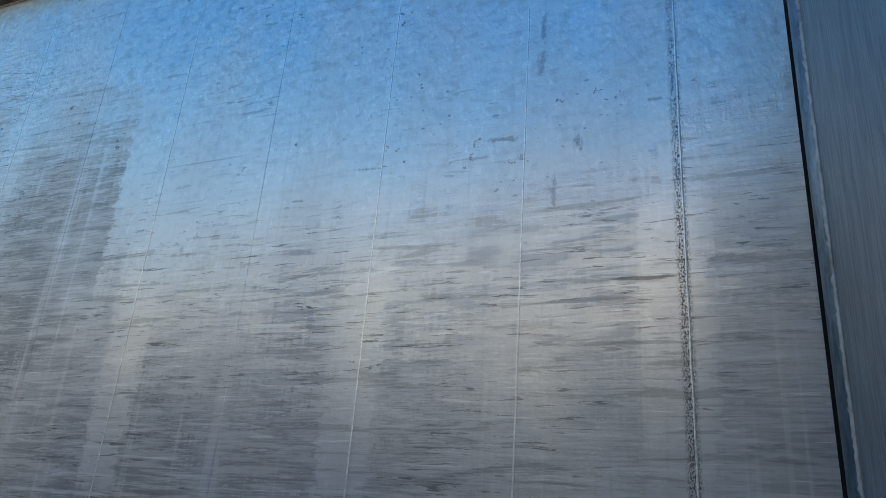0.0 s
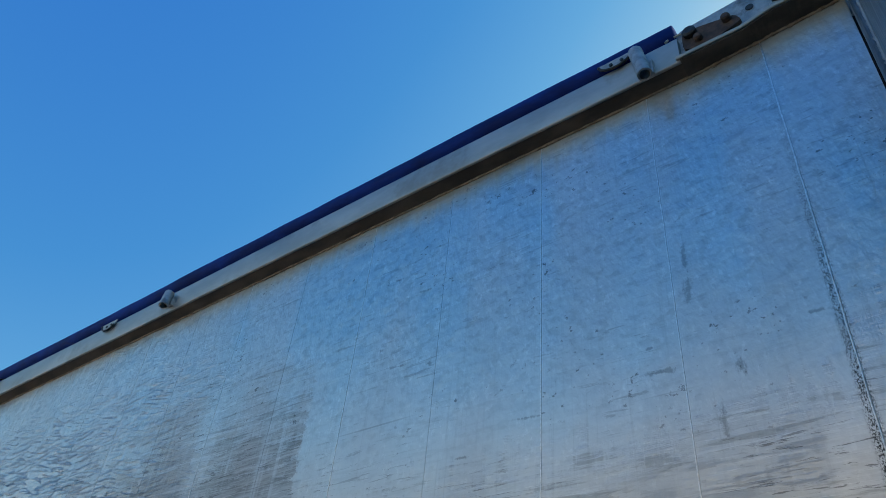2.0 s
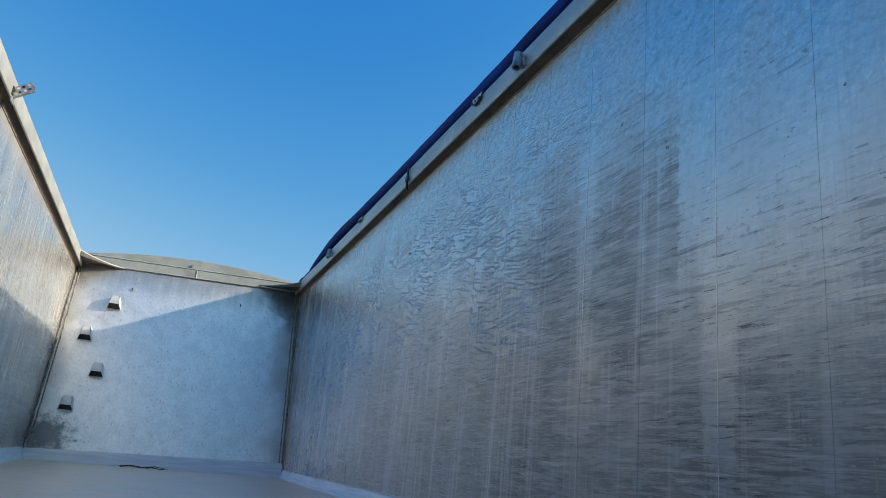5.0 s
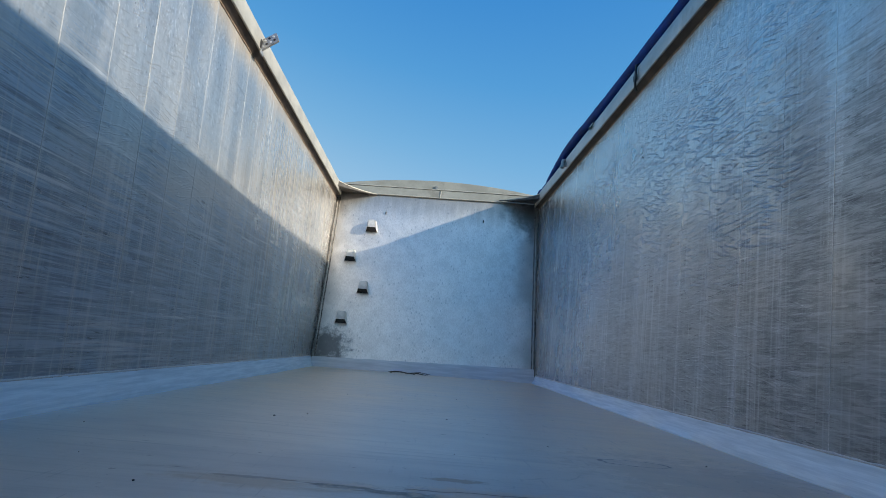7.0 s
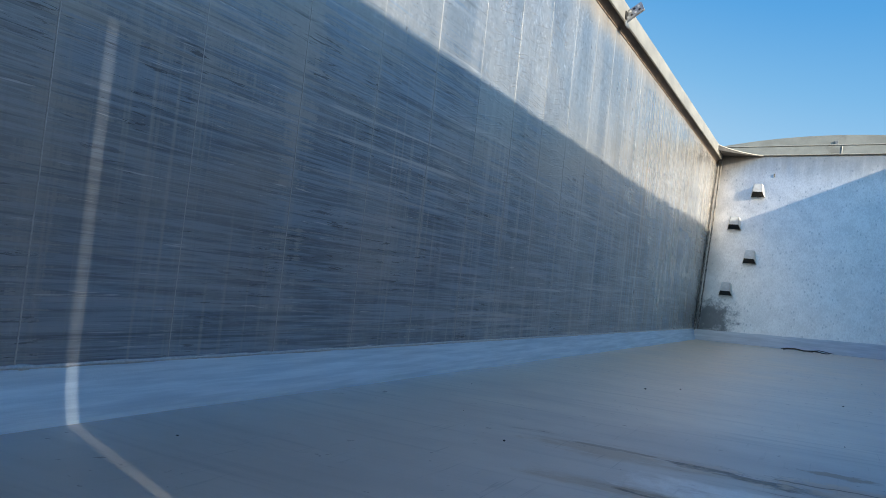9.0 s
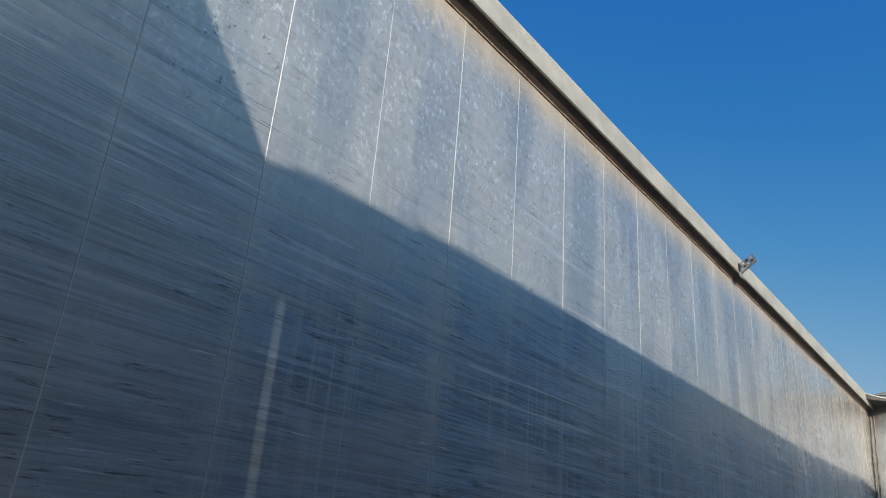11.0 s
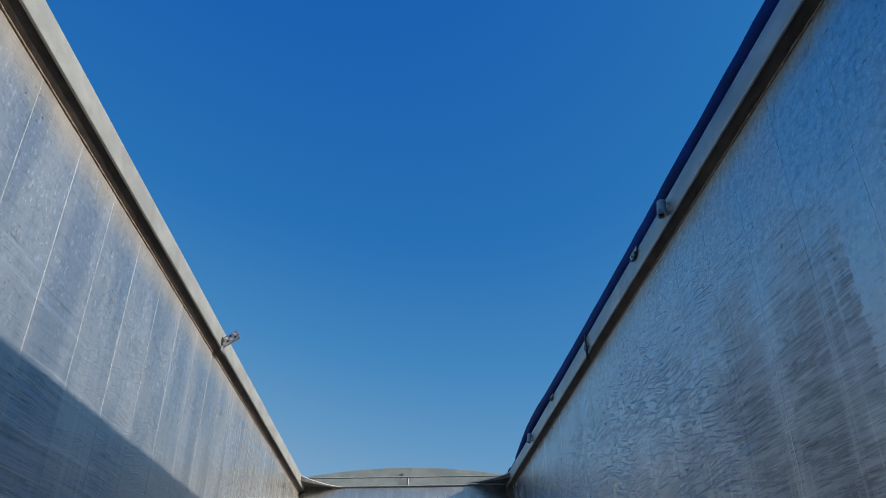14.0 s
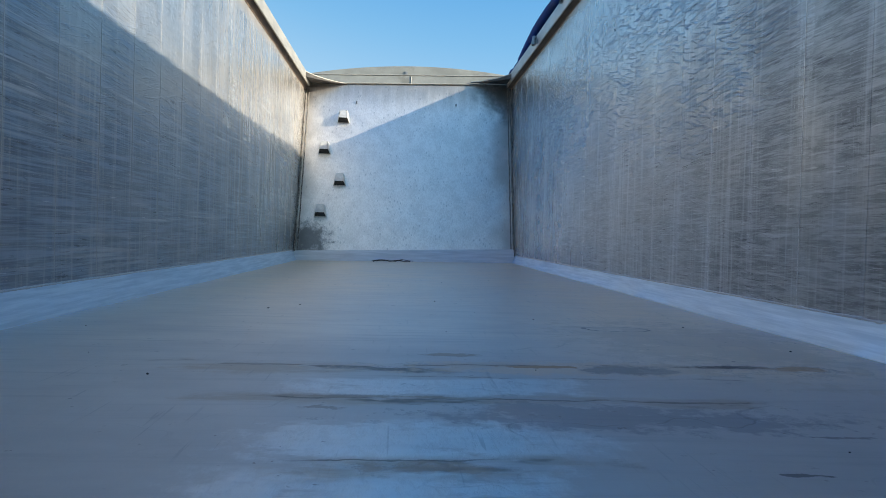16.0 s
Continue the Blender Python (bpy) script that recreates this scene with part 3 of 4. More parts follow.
# one aluminium in two tones: each side's light is put into its colours
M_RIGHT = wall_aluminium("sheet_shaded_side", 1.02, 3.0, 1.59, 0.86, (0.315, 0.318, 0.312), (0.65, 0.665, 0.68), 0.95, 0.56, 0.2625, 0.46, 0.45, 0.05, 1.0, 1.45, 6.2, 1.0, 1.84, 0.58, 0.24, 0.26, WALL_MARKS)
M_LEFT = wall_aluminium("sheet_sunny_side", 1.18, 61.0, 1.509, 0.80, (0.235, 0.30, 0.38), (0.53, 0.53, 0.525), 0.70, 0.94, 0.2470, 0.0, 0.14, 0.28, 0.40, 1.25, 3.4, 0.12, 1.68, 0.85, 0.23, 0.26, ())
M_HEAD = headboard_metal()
M_FLOOR = floor_metal()
M_WELD = simple("weld_bright", (0.62, 0.62, 0.62), (0.93, 0.93, 0.92), 140, 0.34, 1.0, 0.15, 0.002)
M_WELD_LEFT = simple("weld_dull", (0.52, 0.52, 0.52), (0.66, 0.66, 0.65), 140, 0.5, 0.7, 0.5, 0.003)
M_WELD_DARK = simple("weld_sooty", (0.07, 0.07, 0.07), (0.50, 0.51, 0.52), 90, 0.5, 0.5, 0.6, 0.004)
M_RAIL = simple("rail_weathered", (0.40, 0.375, 0.325), (0.52, 0.49, 0.42), 9, 0.55, 0.35, 0.12, 0.004, (1, 0.5, 1), (0.36, 0.33, 0.28))
# the sky's blue is put into the side strips' base colour
M_STRIP = simple("floor_strip_alloy", (0.50, 0.63, 0.76), (0.70, 0.82, 0.94), 42, 0.44, 0.45, 0.2, 0.003, (1, 0.07, 1.6))
M_STRIP_FRONT = simple("front_strip_alloy", (0.56, 0.55, 0.53), (0.72, 0.71, 0.69), 30, 0.5, 0.4, 0.2, 0.003, (0.1, 1, 1))
# same rail metal as M_RAIL, with the shaded side's grey put into its colour
M_RAIL_GREY = simple("rail_dull_grey", (0.37, 0.36, 0.34), (0.52, 0.505, 0.475), 9, 0.44, 0.65, 0.15, 0.004, (1, 0.35, 1), (0.30, 0.27, 0.23))
M_CAP = simple("cap_beam_olive_grey", (0.25, 0.255, 0.225), (0.32, 0.325, 0.29), 7, 0.6, 0.1, 0.1, 0.003, (1, 1, 1), (0.17, 0.165, 0.14))
M_STEP = simple("step_plate_grey", (0.56, 0.55, 0.52), (0.72, 0.71, 0.68), 24, 0.5, 0.4, 0.2, 0.003)
M_DARKSTEEL = simple("black_greasy_steel", (0.015, 0.015, 0.016), (0.05, 0.045, 0.04), 40, 0.45, 0.3, 0.3, 0.003)
M_RUST = simple("rusty_steel", (0.055, 0.032, 0.024), (0.15, 0.085, 0.055), 30, 0.7, 0.2, 0.5, 0.004, (1, 1, 1), (0.07, 0.04, 0.03))
M_ZINC = simple("dull_zinc_plate", (0.30, 0.30, 0.29), (0.50, 0.49, 0.465), 26, 0.45, 0.6, 0.25, 0.003, (1, 1, 1), (0.13, 0.115, 0.10))
M_GATE = gate_metal()
M_RUBBER = simple("black_rubber_seal", (0.005, 0.005, 0.006), (0.010, 0.010, 0.010), 30, 0.85, 0.0, 0.1, 0.002)
M_TARP = simple("blue_tarpaulin", (0.001, 0.015, 0.105), (0.003, 0.032, 0.22), 10, 0.62, 0.0, 0.25, 0.006, (1, 0.5, 1))
# brown grime, darkened further by the recess's shade put into the colour
M_GRIME_SHADE = simple("brown_grime", (0.050, 0.037, 0.027), (0.105, 0.080, 0.058), 16, 0.85, 0.0, 0.4, 0.006, (1, 0.4, 1))
M_CAULK = simple("rusty_caulk", (0.16, 0.10, 0.06), (0.34, 0.25, 0.17), 40, 0.8, 0.0, 0.5, 0.004)
# dark tone that carries the shade under the corner gussets
M_GUSSET_SHADE = simple("soiled_dark_steel", (0.06, 0.055, 0.05), (0.12, 0.11, 0.10), 18, 0.7, 0.2, 0.2, 0.003)
M_TARP.node_tree.nodes["Principled BSDF"].inputs["Specular IOR Level"].default_value = 0.15
M_TWIG = simple("dry_twig", (0.04, 0.03, 0.022), (0.09, 0.065, 0.045), 60, 0.85, 0.0, 0.5, 0.003)
M_CRUMB = simple("dark_crumbs", (0.03, 0.027, 0.024), (0.08, 0.07, 0.06), 50, 0.9, 0.0, 0.3, 0.003)
M_GROUND = simple("yard_asphalt", (0.04, 0.04, 0.042), (0.065, 0.064, 0.062), 3, 0.85, 0.0, 0.3, 0.006)


# ---- mesh tools ----
def part(name, bm, material, parent=None, label="", smooth=False):
    """Links a bmesh as one mesh object, under a thing where one is given."""
    bmesh.ops.recalc_face_normals(bm, faces=bm.faces)
    me = bpy.data.meshes.new(name)
    bm.to_mesh(me)
    bm.free()
    me.materials.append(material)
    if smooth:
        for p in me.polygons:
            p.use_smooth = True
    ob = new(name, me)
    if parent:
        ob.parent = parent
    if label:
        ob["label"] = label
    return ob


def thing(name, label, category, group="", kind=""):
    return tagged(new(name), label, category, group, kind)


def loft(sections, closed=True, caps=True):
    """A skin over a row of equal-length loops of points."""
    bm = bmesh.new()
    rows = [[bm.verts.new(p) for p in s] for s in sections]
    n = len(rows[0])
    for a, b in zip(rows, rows[1:]):
        for i in range(n if closed else n - 1):
            j = (i + 1) % n
            bm.faces.new((a[i], a[j], b[j], b[i]))
    if caps and closed:
        bm.faces.new(rows[0][::-1])
        bm.faces.new(rows[-1])
    return bm


def rounded(poly, r, steps=3):
    """The outline with its corners rounded."""
    out = []
    n = len(poly)
    for i in range(n):
        p, a, b = Vector(poly[i]), Vector(poly[i - 1]), Vector(poly[(i + 1) % n])
        ra = min(r, (a - p).length * 0.45, (b - p).length * 0.45)
        s, e = p + (a - p).normalized() * ra, p + (b - p).normalized() * ra
        for k in range(steps + 1):
            t = k / steps
            out.append(s * (1 - t) ** 2 + p * 2 * t * (1 - t) + e * t ** 2)
    return out


def block(x0, x1, y0, y1, z0, z1, r=0.004):
    """A box with softened edges."""
    bm = bmesh.new()
    bmesh.ops.create_cube(bm, size=1)
    for v in bm.verts:
        v.co = Vector(((x0 + x1) / 2 + v.co.x * (x1 - x0), (y0 + y1) / 2 + v.co.y * (y1 - y0), (z0 + z1) / 2 + v.co.z * (z1 - z0)))
    if r:
        bmesh.ops.bevel(bm, geom=list(bm.edges), offset=r, segments=2, affect="EDGES", profile=0.6)
    return bm


def plate(outline, origin, u, v, w, thick):
    """A flat plate: the outline in the plane of u and v, given thickness along w."""
    o, u, v, w = Vector(origin), Vector(u), Vector(v), Vector(w)
    loops = [[o + u * p[0] + v * p[1] + w * d for p in outline] for d in (0.0, thick)]
    return loft(loops)


def tube(path, r, sides=10, wobble=0.0, caps=True):
    """A round bar along a path; r is a number or one radius for each point."""
    pts = [Vector(p) for p in path]
    secs = []
    side = None
    for i, p in enumerate(pts):
        d = (pts[min(i + 1, len(pts) - 1)] - pts[max(i - 1, 0)]).normalized()
        ref = Vector((0, 0, 1)) if abs(d.z) < 0.9 else Vector((1, 0, 0))
        side = d.cross(ref).normalized()
        up = side.cross(d)
        rr = r[i] if isinstance(r, (list, tuple)) else r
        secs.append([p + (side * math.cos(a) + up * math.sin(a)) * rr * (1 + wobble * noise.noise(p * 9 + Vector((a, 0, 0))))
                     for a in (2 * math.pi * j / sides for j in range(sides))])
    return loft(secs, caps=caps)


def pipe(path, r_out, r_in, sides=14):
    """An open-ended pipe."""
    a, b = Vector(path[0]), Vector(path[1])
    d = (b - a).normalized()
    ref = Vector((0, 0, 1)) if abs(d.z) < 0.9 else Vector((1, 0, 0))
    s = d.cross(ref).normalized()
    t = s.cross(d)
    ring = lambda c, r: [c + (s * math.cos(2 * math.pi * j / sides) + t * math.sin(2 * math.pi * j / sides)) * r for j in range(sides)]
    bm = bmesh.new()
    rows = [[bm.verts.new(p) for p in ring(c, r)] for c, r in ((a, r_in), (a, r_out), (b, r_out), (b, r_in))]
    rows.append(rows[0])
    for p, q in zip(rows, rows[1:]):
        for i in range(sides):
            j = (i + 1) % sides
            bm.faces.new((p[i], p[j], q[j], q[i]))
    return bm


def bead(a, b, out, width, height, seg, seed, wob=0.3):
    """A weld seam from a to b, proud along out."""
    a, b, out = Vector(a), Vector(b), Vector(out).normalized()
    d = (b - a).normalized()
    s = d.cross(out).normalized()
    secs = []
    for i in range(seg + 1):
        t = i / seg
        c = a.lerp(b, t)
        w = width * (1 + wob * noise.noise(Vector((t * seg * 0.7, seed, 0)))) / 2
        h = height * (1 + wob * noise.noise(Vector((t * seg * 0.9, seed + 9, 3))))
        c = c + s * width * 0.18 * noise.noise(Vector((t * seg * 0.25, seed + 4, 7)))
        secs.append([c - s * w - out * 0.004, c - s * w * 0.6 + out * h * 0.8, c + out * h, c + s * w * 0.6 + out * h * 0.8, c + s * w - out * 0.004])
    return loft(secs)


# ---- the body: plan ----
REAR = 0.047
STRIP_Z, STRIP_W = 0.110, 0.045


def x_right(y, z=1.0):
    return 1.1866 - 0.0070 * y - 0.0013 * (z - 1)


def x_left(y, z=1.0):
    return -1.175 + 0.0082 * y + 0.0049 * (z - 1)


def y_head(z):
    return 7.550 + 0.316 * z


def joint_z(side, y):
    """Where the side sheets meet the underside of their top rail."""
    return 1.993 - 0.0092 * y if side > 0 else 1.868 - 0.0045 * y


def floor_z(x, y):
    """The floor rises a little towards the headboard."""
    return 0.017 + 0.0014 * y + 0.0016 * x * y


def rail_tilt(x):
    return 1.900 + 0.030 * x


# ---- ground ----
gb = bmesh.new()
gv = [gb.verts.new(p) for p in ((-900, -900, -0.16), (900, -900, -0.16), (900, 900, -0.16), (-900, 900, -0.16))]
gb.faces.new(gv)
tagged(part("ground", gb, M_GROUND), "dark asphalt yard below the trailer", "ground", kind="structure")

# ---- floor ----
fb = bmesh.new()
NX, NY = 26, 84
grid = []
for j in range(NY + 1):
    y = -0.06 + (7.60 + 0.06) * j / NY
    row = []
    for i in range(NX + 1):
        x = x_left(y, 0) + (x_right(y, 0) - x_left(y, 0)) * i / NX
        row.append(fb.verts.new((x, y, floor_z(x, y) + 0.004 * noise.noise(Vector((x * 1.7, y * 1.3, 0))) - 0.002)))
    grid.append(row)
for a, b in zip(grid, grid[1:]):
    for i in range(NX):
        fb.faces.new((a[i], a[i + 1], b[i + 1], b[i]))
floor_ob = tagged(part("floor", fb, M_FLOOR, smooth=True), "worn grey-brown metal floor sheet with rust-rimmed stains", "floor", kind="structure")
part("floor_underside", block(-1.2, 1.2, -0.06, 7.62, -0.16, -0.02, 0.0), M_ZINC, floor_ob)


# ---- side walls ----
def sheet(side, y0, y1, top, mat, parent, seed):
    """One upright wall sheet, slightly dented; the foremost is cut along the sloping headboard."""
    face = x_right if side > 0 else x_left
    ny, nz = 4, 22
    bm = bmesh.new()
    front, back = [], []
    for j in range(nz + 1):
        ra, rb = [], []
        for i in range(ny + 1):
            z = -0.02 + (top + joint_z(side, (y0 + y1) / 2) + 0.02) * j / nz
            y = y0 + (min(y1, y_head(z) + 0.02) - y0) * i / ny
            edge = min(i, ny - i) / (ny / 2)
            d = edge * (0.0022 * noise.noise(Vector((y * 3.1, z * 2.3, seed))) + 0.0010 * noise.noise(Vector((y * 9, z * 7, seed + 5))))
            ra.append(bm.verts.new((face(y, z) + d, y, z)))
            rb.append(bm.verts.new((face(y, z) + side * 0.04, y, z)))
        front.append(ra)
        back.append(rb)
    for a, b in zip(front, front[1:]):
        for i in range(ny):
            bm.faces.new((a[i], a[i + 1], b[i + 1], b[i]))
    for a, b in zip(back, back[1:]):
        for i in range(ny):
            bm.faces.new((a[i + 1], a[i], b[i], b[i + 1]))
    for j in range(nz):
        bm.faces.new((front[j][0], front[j + 1][0], back[j + 1][0], back[j][0]))
        bm.faces.new((front[j][-1], back[j][-1], back[j + 1][-1], front[j + 1][-1]))
    for i in range(ny):
        bm.faces.new((front[0][i], back[0][i], back[0][i + 1], front[0][i + 1]))
        bm.faces.new((front[-1][i], front[-1][i + 1], back[-1][i + 1], back[-1][i]))
    ob = part("sheet", bm, mat, parent, smooth=False)
    for p in ob.data.polygons:
        p.use_smooth = True
    ob.data.set_sharp_from_angle(angle=radians(40))
    return ob


def side_wall(name, side, welds, mat, label):
    wall = tagged(new(name), label, "wall", kind="structure")
    face = x_right if side > 0 else x_left
    ys = [REAR] + welds + [8.20]
    for i, (a, b) in enumerate(zip(ys, ys[1:])):
        sheet(side, a, b, 0.07 if i < 2 and side > 0 else 0.03, mat, wall, side * 7 + i * 3.3)
    for i, y in enumerate(ys[1:-1]):
        strong = i in (0, 1, 2) or i % 2 == 0
        z0 = 0.085 if y < 7.56 else (y - 7.550) / 0.316
        zt = joint_z(side, y) + (0.014 if side > 0 else 0.004)
        out = Vector((-side, 0, 0))
        dark = i == 0
        part("weld_seam", bead((face(y, z0), y, z0), (face(y, zt), y, zt), out, 0.0055 if dark else 0.0042 if strong else 0.0034,
                               0.0019 if dark else 0.0012 if strong and i < 9 else 0.0008, 110, side * 3 + i, 0.3 if side > 0 else 0.12), (M_WELD if strong else mat) if side > 0 else M_WELD_DARK if dark else M_WELD_LEFT, wall,
             "sooty weld seam" if dark else "")
    return wall


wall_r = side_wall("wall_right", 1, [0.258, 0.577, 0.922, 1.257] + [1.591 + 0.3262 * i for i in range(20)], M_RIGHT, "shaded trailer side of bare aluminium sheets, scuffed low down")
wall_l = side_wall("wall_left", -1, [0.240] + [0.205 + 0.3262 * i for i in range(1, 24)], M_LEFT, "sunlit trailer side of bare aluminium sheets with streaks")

# ---- headboard ----
wall_f = tagged(new("wall_front"), "sloping bare aluminium headboard, mottled and stained", "wall", kind="structure")
hb = bmesh.new()
rows = []
for j in range(15):
    z = -0.02 + 2.02 * j / 14
    row = []
    for i in range(17):
        x = x_left(7.9, z) - 0.03 + (x_right(7.9, z) - x_left(7.9, z) + 0.06) * i / 16
        row.append((x, y_head(z) + 0.003 * noise.noise(Vector((x * 2.2, z * 2.2, 4))), z))
    rows.append(row)
fv = [[hb.verts.new(p) for p in r] for r in rows]
bv = [[hb.verts.new((p[0], p[1] + 0.05, p[2])) for p in r] for r in rows]
for j in range(14):
    for i in range(16):
        hb.faces.new((fv[j][i], fv[j][i + 1], fv[j + 1][i + 1], fv[j + 1][i]))
        hb.faces.new((bv[j][i + 1], bv[j][i], bv[j + 1][i], bv[j + 1][i + 1]))
for i in range(16):
    hb.faces.new((fv[0][i], bv[0][i], bv[0][i + 1], fv[0][i + 1]))
    hb.faces.new((fv[14][i], fv[14][i + 1], bv[14][i + 1], bv[14][i]))
for j in range(14):
    hb.faces.new((fv[j][0], fv[j + 1][0], bv[j + 1][0], bv[j][0]))
    hb.faces.new((fv[j][16], bv[j][16], bv[j + 1][16], fv[j + 1][16]))
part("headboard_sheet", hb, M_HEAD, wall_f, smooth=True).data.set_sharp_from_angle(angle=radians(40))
M_SEAM = simple("corner_seam_brown", (0.05, 0.042, 0.034), (0.30, 0.27, 0.23), 45, 0.6, 0.3, 0.5, 0.004)
HN = Vector((0, -1, 0.316)).normalized()
for side, face, top in ((1, x_right, 1.93), (-1, x_left, 1.84)):
    for off, w, h in ((0.012, 0.022, 0.009), (0.040, 0.016, 0.006)):
        a = Vector((face(y_head(0.08), 0.08) - side * off, y_head(0.08), 0.08))
        b = Vector((face(y_head(top), top) - side * off, y_head(top), top))
        part("corner_seam", bead(a, b, HN, w, h, 90, side + off * 50), M_SEAM, wall_f, smooth=True)

# ---- sloping strips between floor and walls ----
def strip_section(p_wall, p_floor, inward):
    """Wall edge, a slightly hollow face, floor edge, and the hidden corner behind."""
    mid = (p_wall + p_floor) / 2 - inward * 0.004 - Vector((0, 0, 0.003))
    return [p_wall - inward * 0.02, p_wall + inward * 0.006, mid, p_floor, p_floor - Vector((0, 0, 0.02)), p_wall - inward * 0.02 - Vector((0, 0, 0.12))]


for side, face in ((1, x_right), (-1, x_left)):
    inward = Vector((-side, 0, 0))
    secs = []
    for i in range(91):
        y = 0.0 + (7.56 - 0.0) * i / 90
        wz = STRIP_Z + 0.0035 * noise.noise(Vector((y * 7, side, 0)))
        fw = STRIP_W + 0.006 * noise.noise(Vector((y * 3, side, 5)))
        secs.append(strip_section(Vector((face(y, wz), y, wz)), Vector((face(y, 0) - side * fw, y, floor_z(face(y, 0), y) + 0.002)), inward))
    st = tagged(part("trim_side", loft(secs), M_STRIP, smooth=True), "sloping alloy strip welded along the floor edge, sky blue in its colour", "trim", kind="structure")
    st.data.set_sharp_from_angle(angle=radians(35))
    part("weld_seam", bead((face(0.06, STRIP_Z), 0.06, STRIP_Z + 0.002), (face(7.55, STRIP_Z), 7.55, STRIP_Z + 0.002), (-side, 0, 0.3), 0.012, 0.006, 260, side * 2.0, 0.7), M_WELD_LEFT, st, smooth=True)
secs = []
for i in range(41):
    x = -1.12 + 2.24 * i / 40
    wz = 0.142 + 0.030 * x + 0.003 * noise.noise(Vector((x * 7, 3, 0)))
    secs.append(strip_section(Vector((x, y_head(wz), wz)), Vector((x, y_head(0) - 0.055, floor_z(x, 7.5) + 0.003)), Vector((0, -1, 0))))
st = tagged(part("trim_front", loft(secs), M_STRIP_FRONT, smooth=True), "sloping grey alloy strip below the headboard", "trim", kind="structure")
st.data.set_sharp_from_angle(angle=radians(35))


# ---- top rails ----
def rail(side, y0, y1, tall, lip, gap, label, metal):
    """A hollow top rail: its lip hangs inside the sheets, with a recess under it coloured by grime and shade. gap: how
    much the lip's edge stands above the joint.
    """
    face = x_right if side > 0 else x_left
    th = thing("top_rail", label, "rail", "top rails")
    z0, z1 = gap, tall
    prof = rounded([Vector((lip, z0)), Vector((lip, z1)), Vector((-0.10, z1)), Vector((-0.10, -0.04)), Vector((-0.045, -0.04)), Vector((-0.045, z0 + 0.045)), Vector((lip - 0.012, z0 + 0.045)), Vector((lip - 0.012, z0))], 0.006)
    secs, recess = [], []
    n = 60
    for i in range(n + 1):
        y = y0 + (y1 - y0) * i / n
        base = joint_z(side, y)
        dx = 0.0015 * noise.noise(Vector((y * 1.1, side, 2)))
        secs.append([Vector((face(y, base) - side * (p[0] + dx), y, base + p[1] + 0.002 * noise.noise(Vector((y * 0.8, side, 7))))) for p in prof])
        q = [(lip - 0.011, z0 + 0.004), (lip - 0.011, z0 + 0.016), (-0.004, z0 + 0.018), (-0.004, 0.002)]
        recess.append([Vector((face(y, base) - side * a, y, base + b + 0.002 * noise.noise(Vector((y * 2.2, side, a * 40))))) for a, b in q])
    ob = part("beam", loft(secs), metal, th, smooth=True)
    ob.data.set_sharp_from_angle(angle=radians(35))
    part("underside", loft(recess), M_GRIME_SHADE, th, "underside with brown grime and recess shade in its colour")
    za, zb = joint_z(side, y0), joint_z(side, y1)
    part("weld_seam", bead((face(y0, za), y0, za - 0.002), (face(y1, zb), y1, zb - 0.002), (-side, 0, -0.5), 0.011, 0.006, 240, side * 5.0, 0.8), M_CAULK, th, smooth=True)
    return th


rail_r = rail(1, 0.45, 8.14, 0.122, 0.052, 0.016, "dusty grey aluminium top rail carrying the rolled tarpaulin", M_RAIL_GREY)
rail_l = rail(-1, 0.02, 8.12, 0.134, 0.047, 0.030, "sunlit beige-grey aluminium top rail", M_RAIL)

# ---- headboard cap beam with its arch ----
cap = thing("front_crossbeam", "olive-grey arched crossbeam on top of the headboard", "crossbeam")
secs = []
for i in range(33):
    x = -1.14 + 2.28 * i / 32
    zb = rail_tilt(x) + 0.035
    zt = zb + 0.10
    y = y_head(zb)
    secs.append([Vector((x, y - 0.012, zb)), Vector((x, y + 0.012, zt)), Vector((x, y + 0.10, zt + 0.004)), Vector((x, y + 0.10, zb))])
beam = part("beam", loft(secs), M_CAP, cap)
secs = []
for i in range(41):
    x = -1.13 + 2.26 * i / 40
    zb = rail_tilt(x) + 0.10
    t = x / 1.13
    zt = rail_tilt(x) + 0.143 + 0.098 * (1 - t * t)
    y = y_head(zb) + 0.020
    secs.append([Vector((x, y, zb)), Vector((x, y + 0.012, zt - 0.004)), Vector((x, y + 0.016, zt)), Vector((x, y + 0.11, zt)), Vector((x, y + 0.11, zb))])
part("arch", loft(secs), M_CAP, cap, "arched sheet edge")
for a, b, nm in (((-1.05, 0.133), (1.05, 0.133), "upper_seam"), ((-0.7, 0.036), (0.7, 0.036), "lower_seam")):
    pa, pb = [Vector((e[0], y_head(rail_tilt(e[0]) + 0.035) - 0.015 + 0.24 * (e[1] - 0.035), rail_tilt(e[0]) + e[1])) for e in (a, b)]
    part(nm, bead(pa, pb, HN, 0.013, 0.006, 120, 3 + a[1]), M_RAIL, beam, "pale weld line", smooth=True)
part("joint_seam", bead((0.03, y_head(1.926) - 0.014, 1.93), (0.03, y_head(1.926) + 0.008, 2.02), HN, 0.010, 0.005, 20, 8), M_RAIL, beam, smooth=True)
part("tab", block(-0.035, -0.005, 8.192, 8.215, 2.045, 2.080, 0.002), M_ZINC, beam, "small pale tab")
part("tab", block(0.33, 0.40, 8.186, 8.205, 2.040, 2.052, 0.002), M_ZINC, beam)

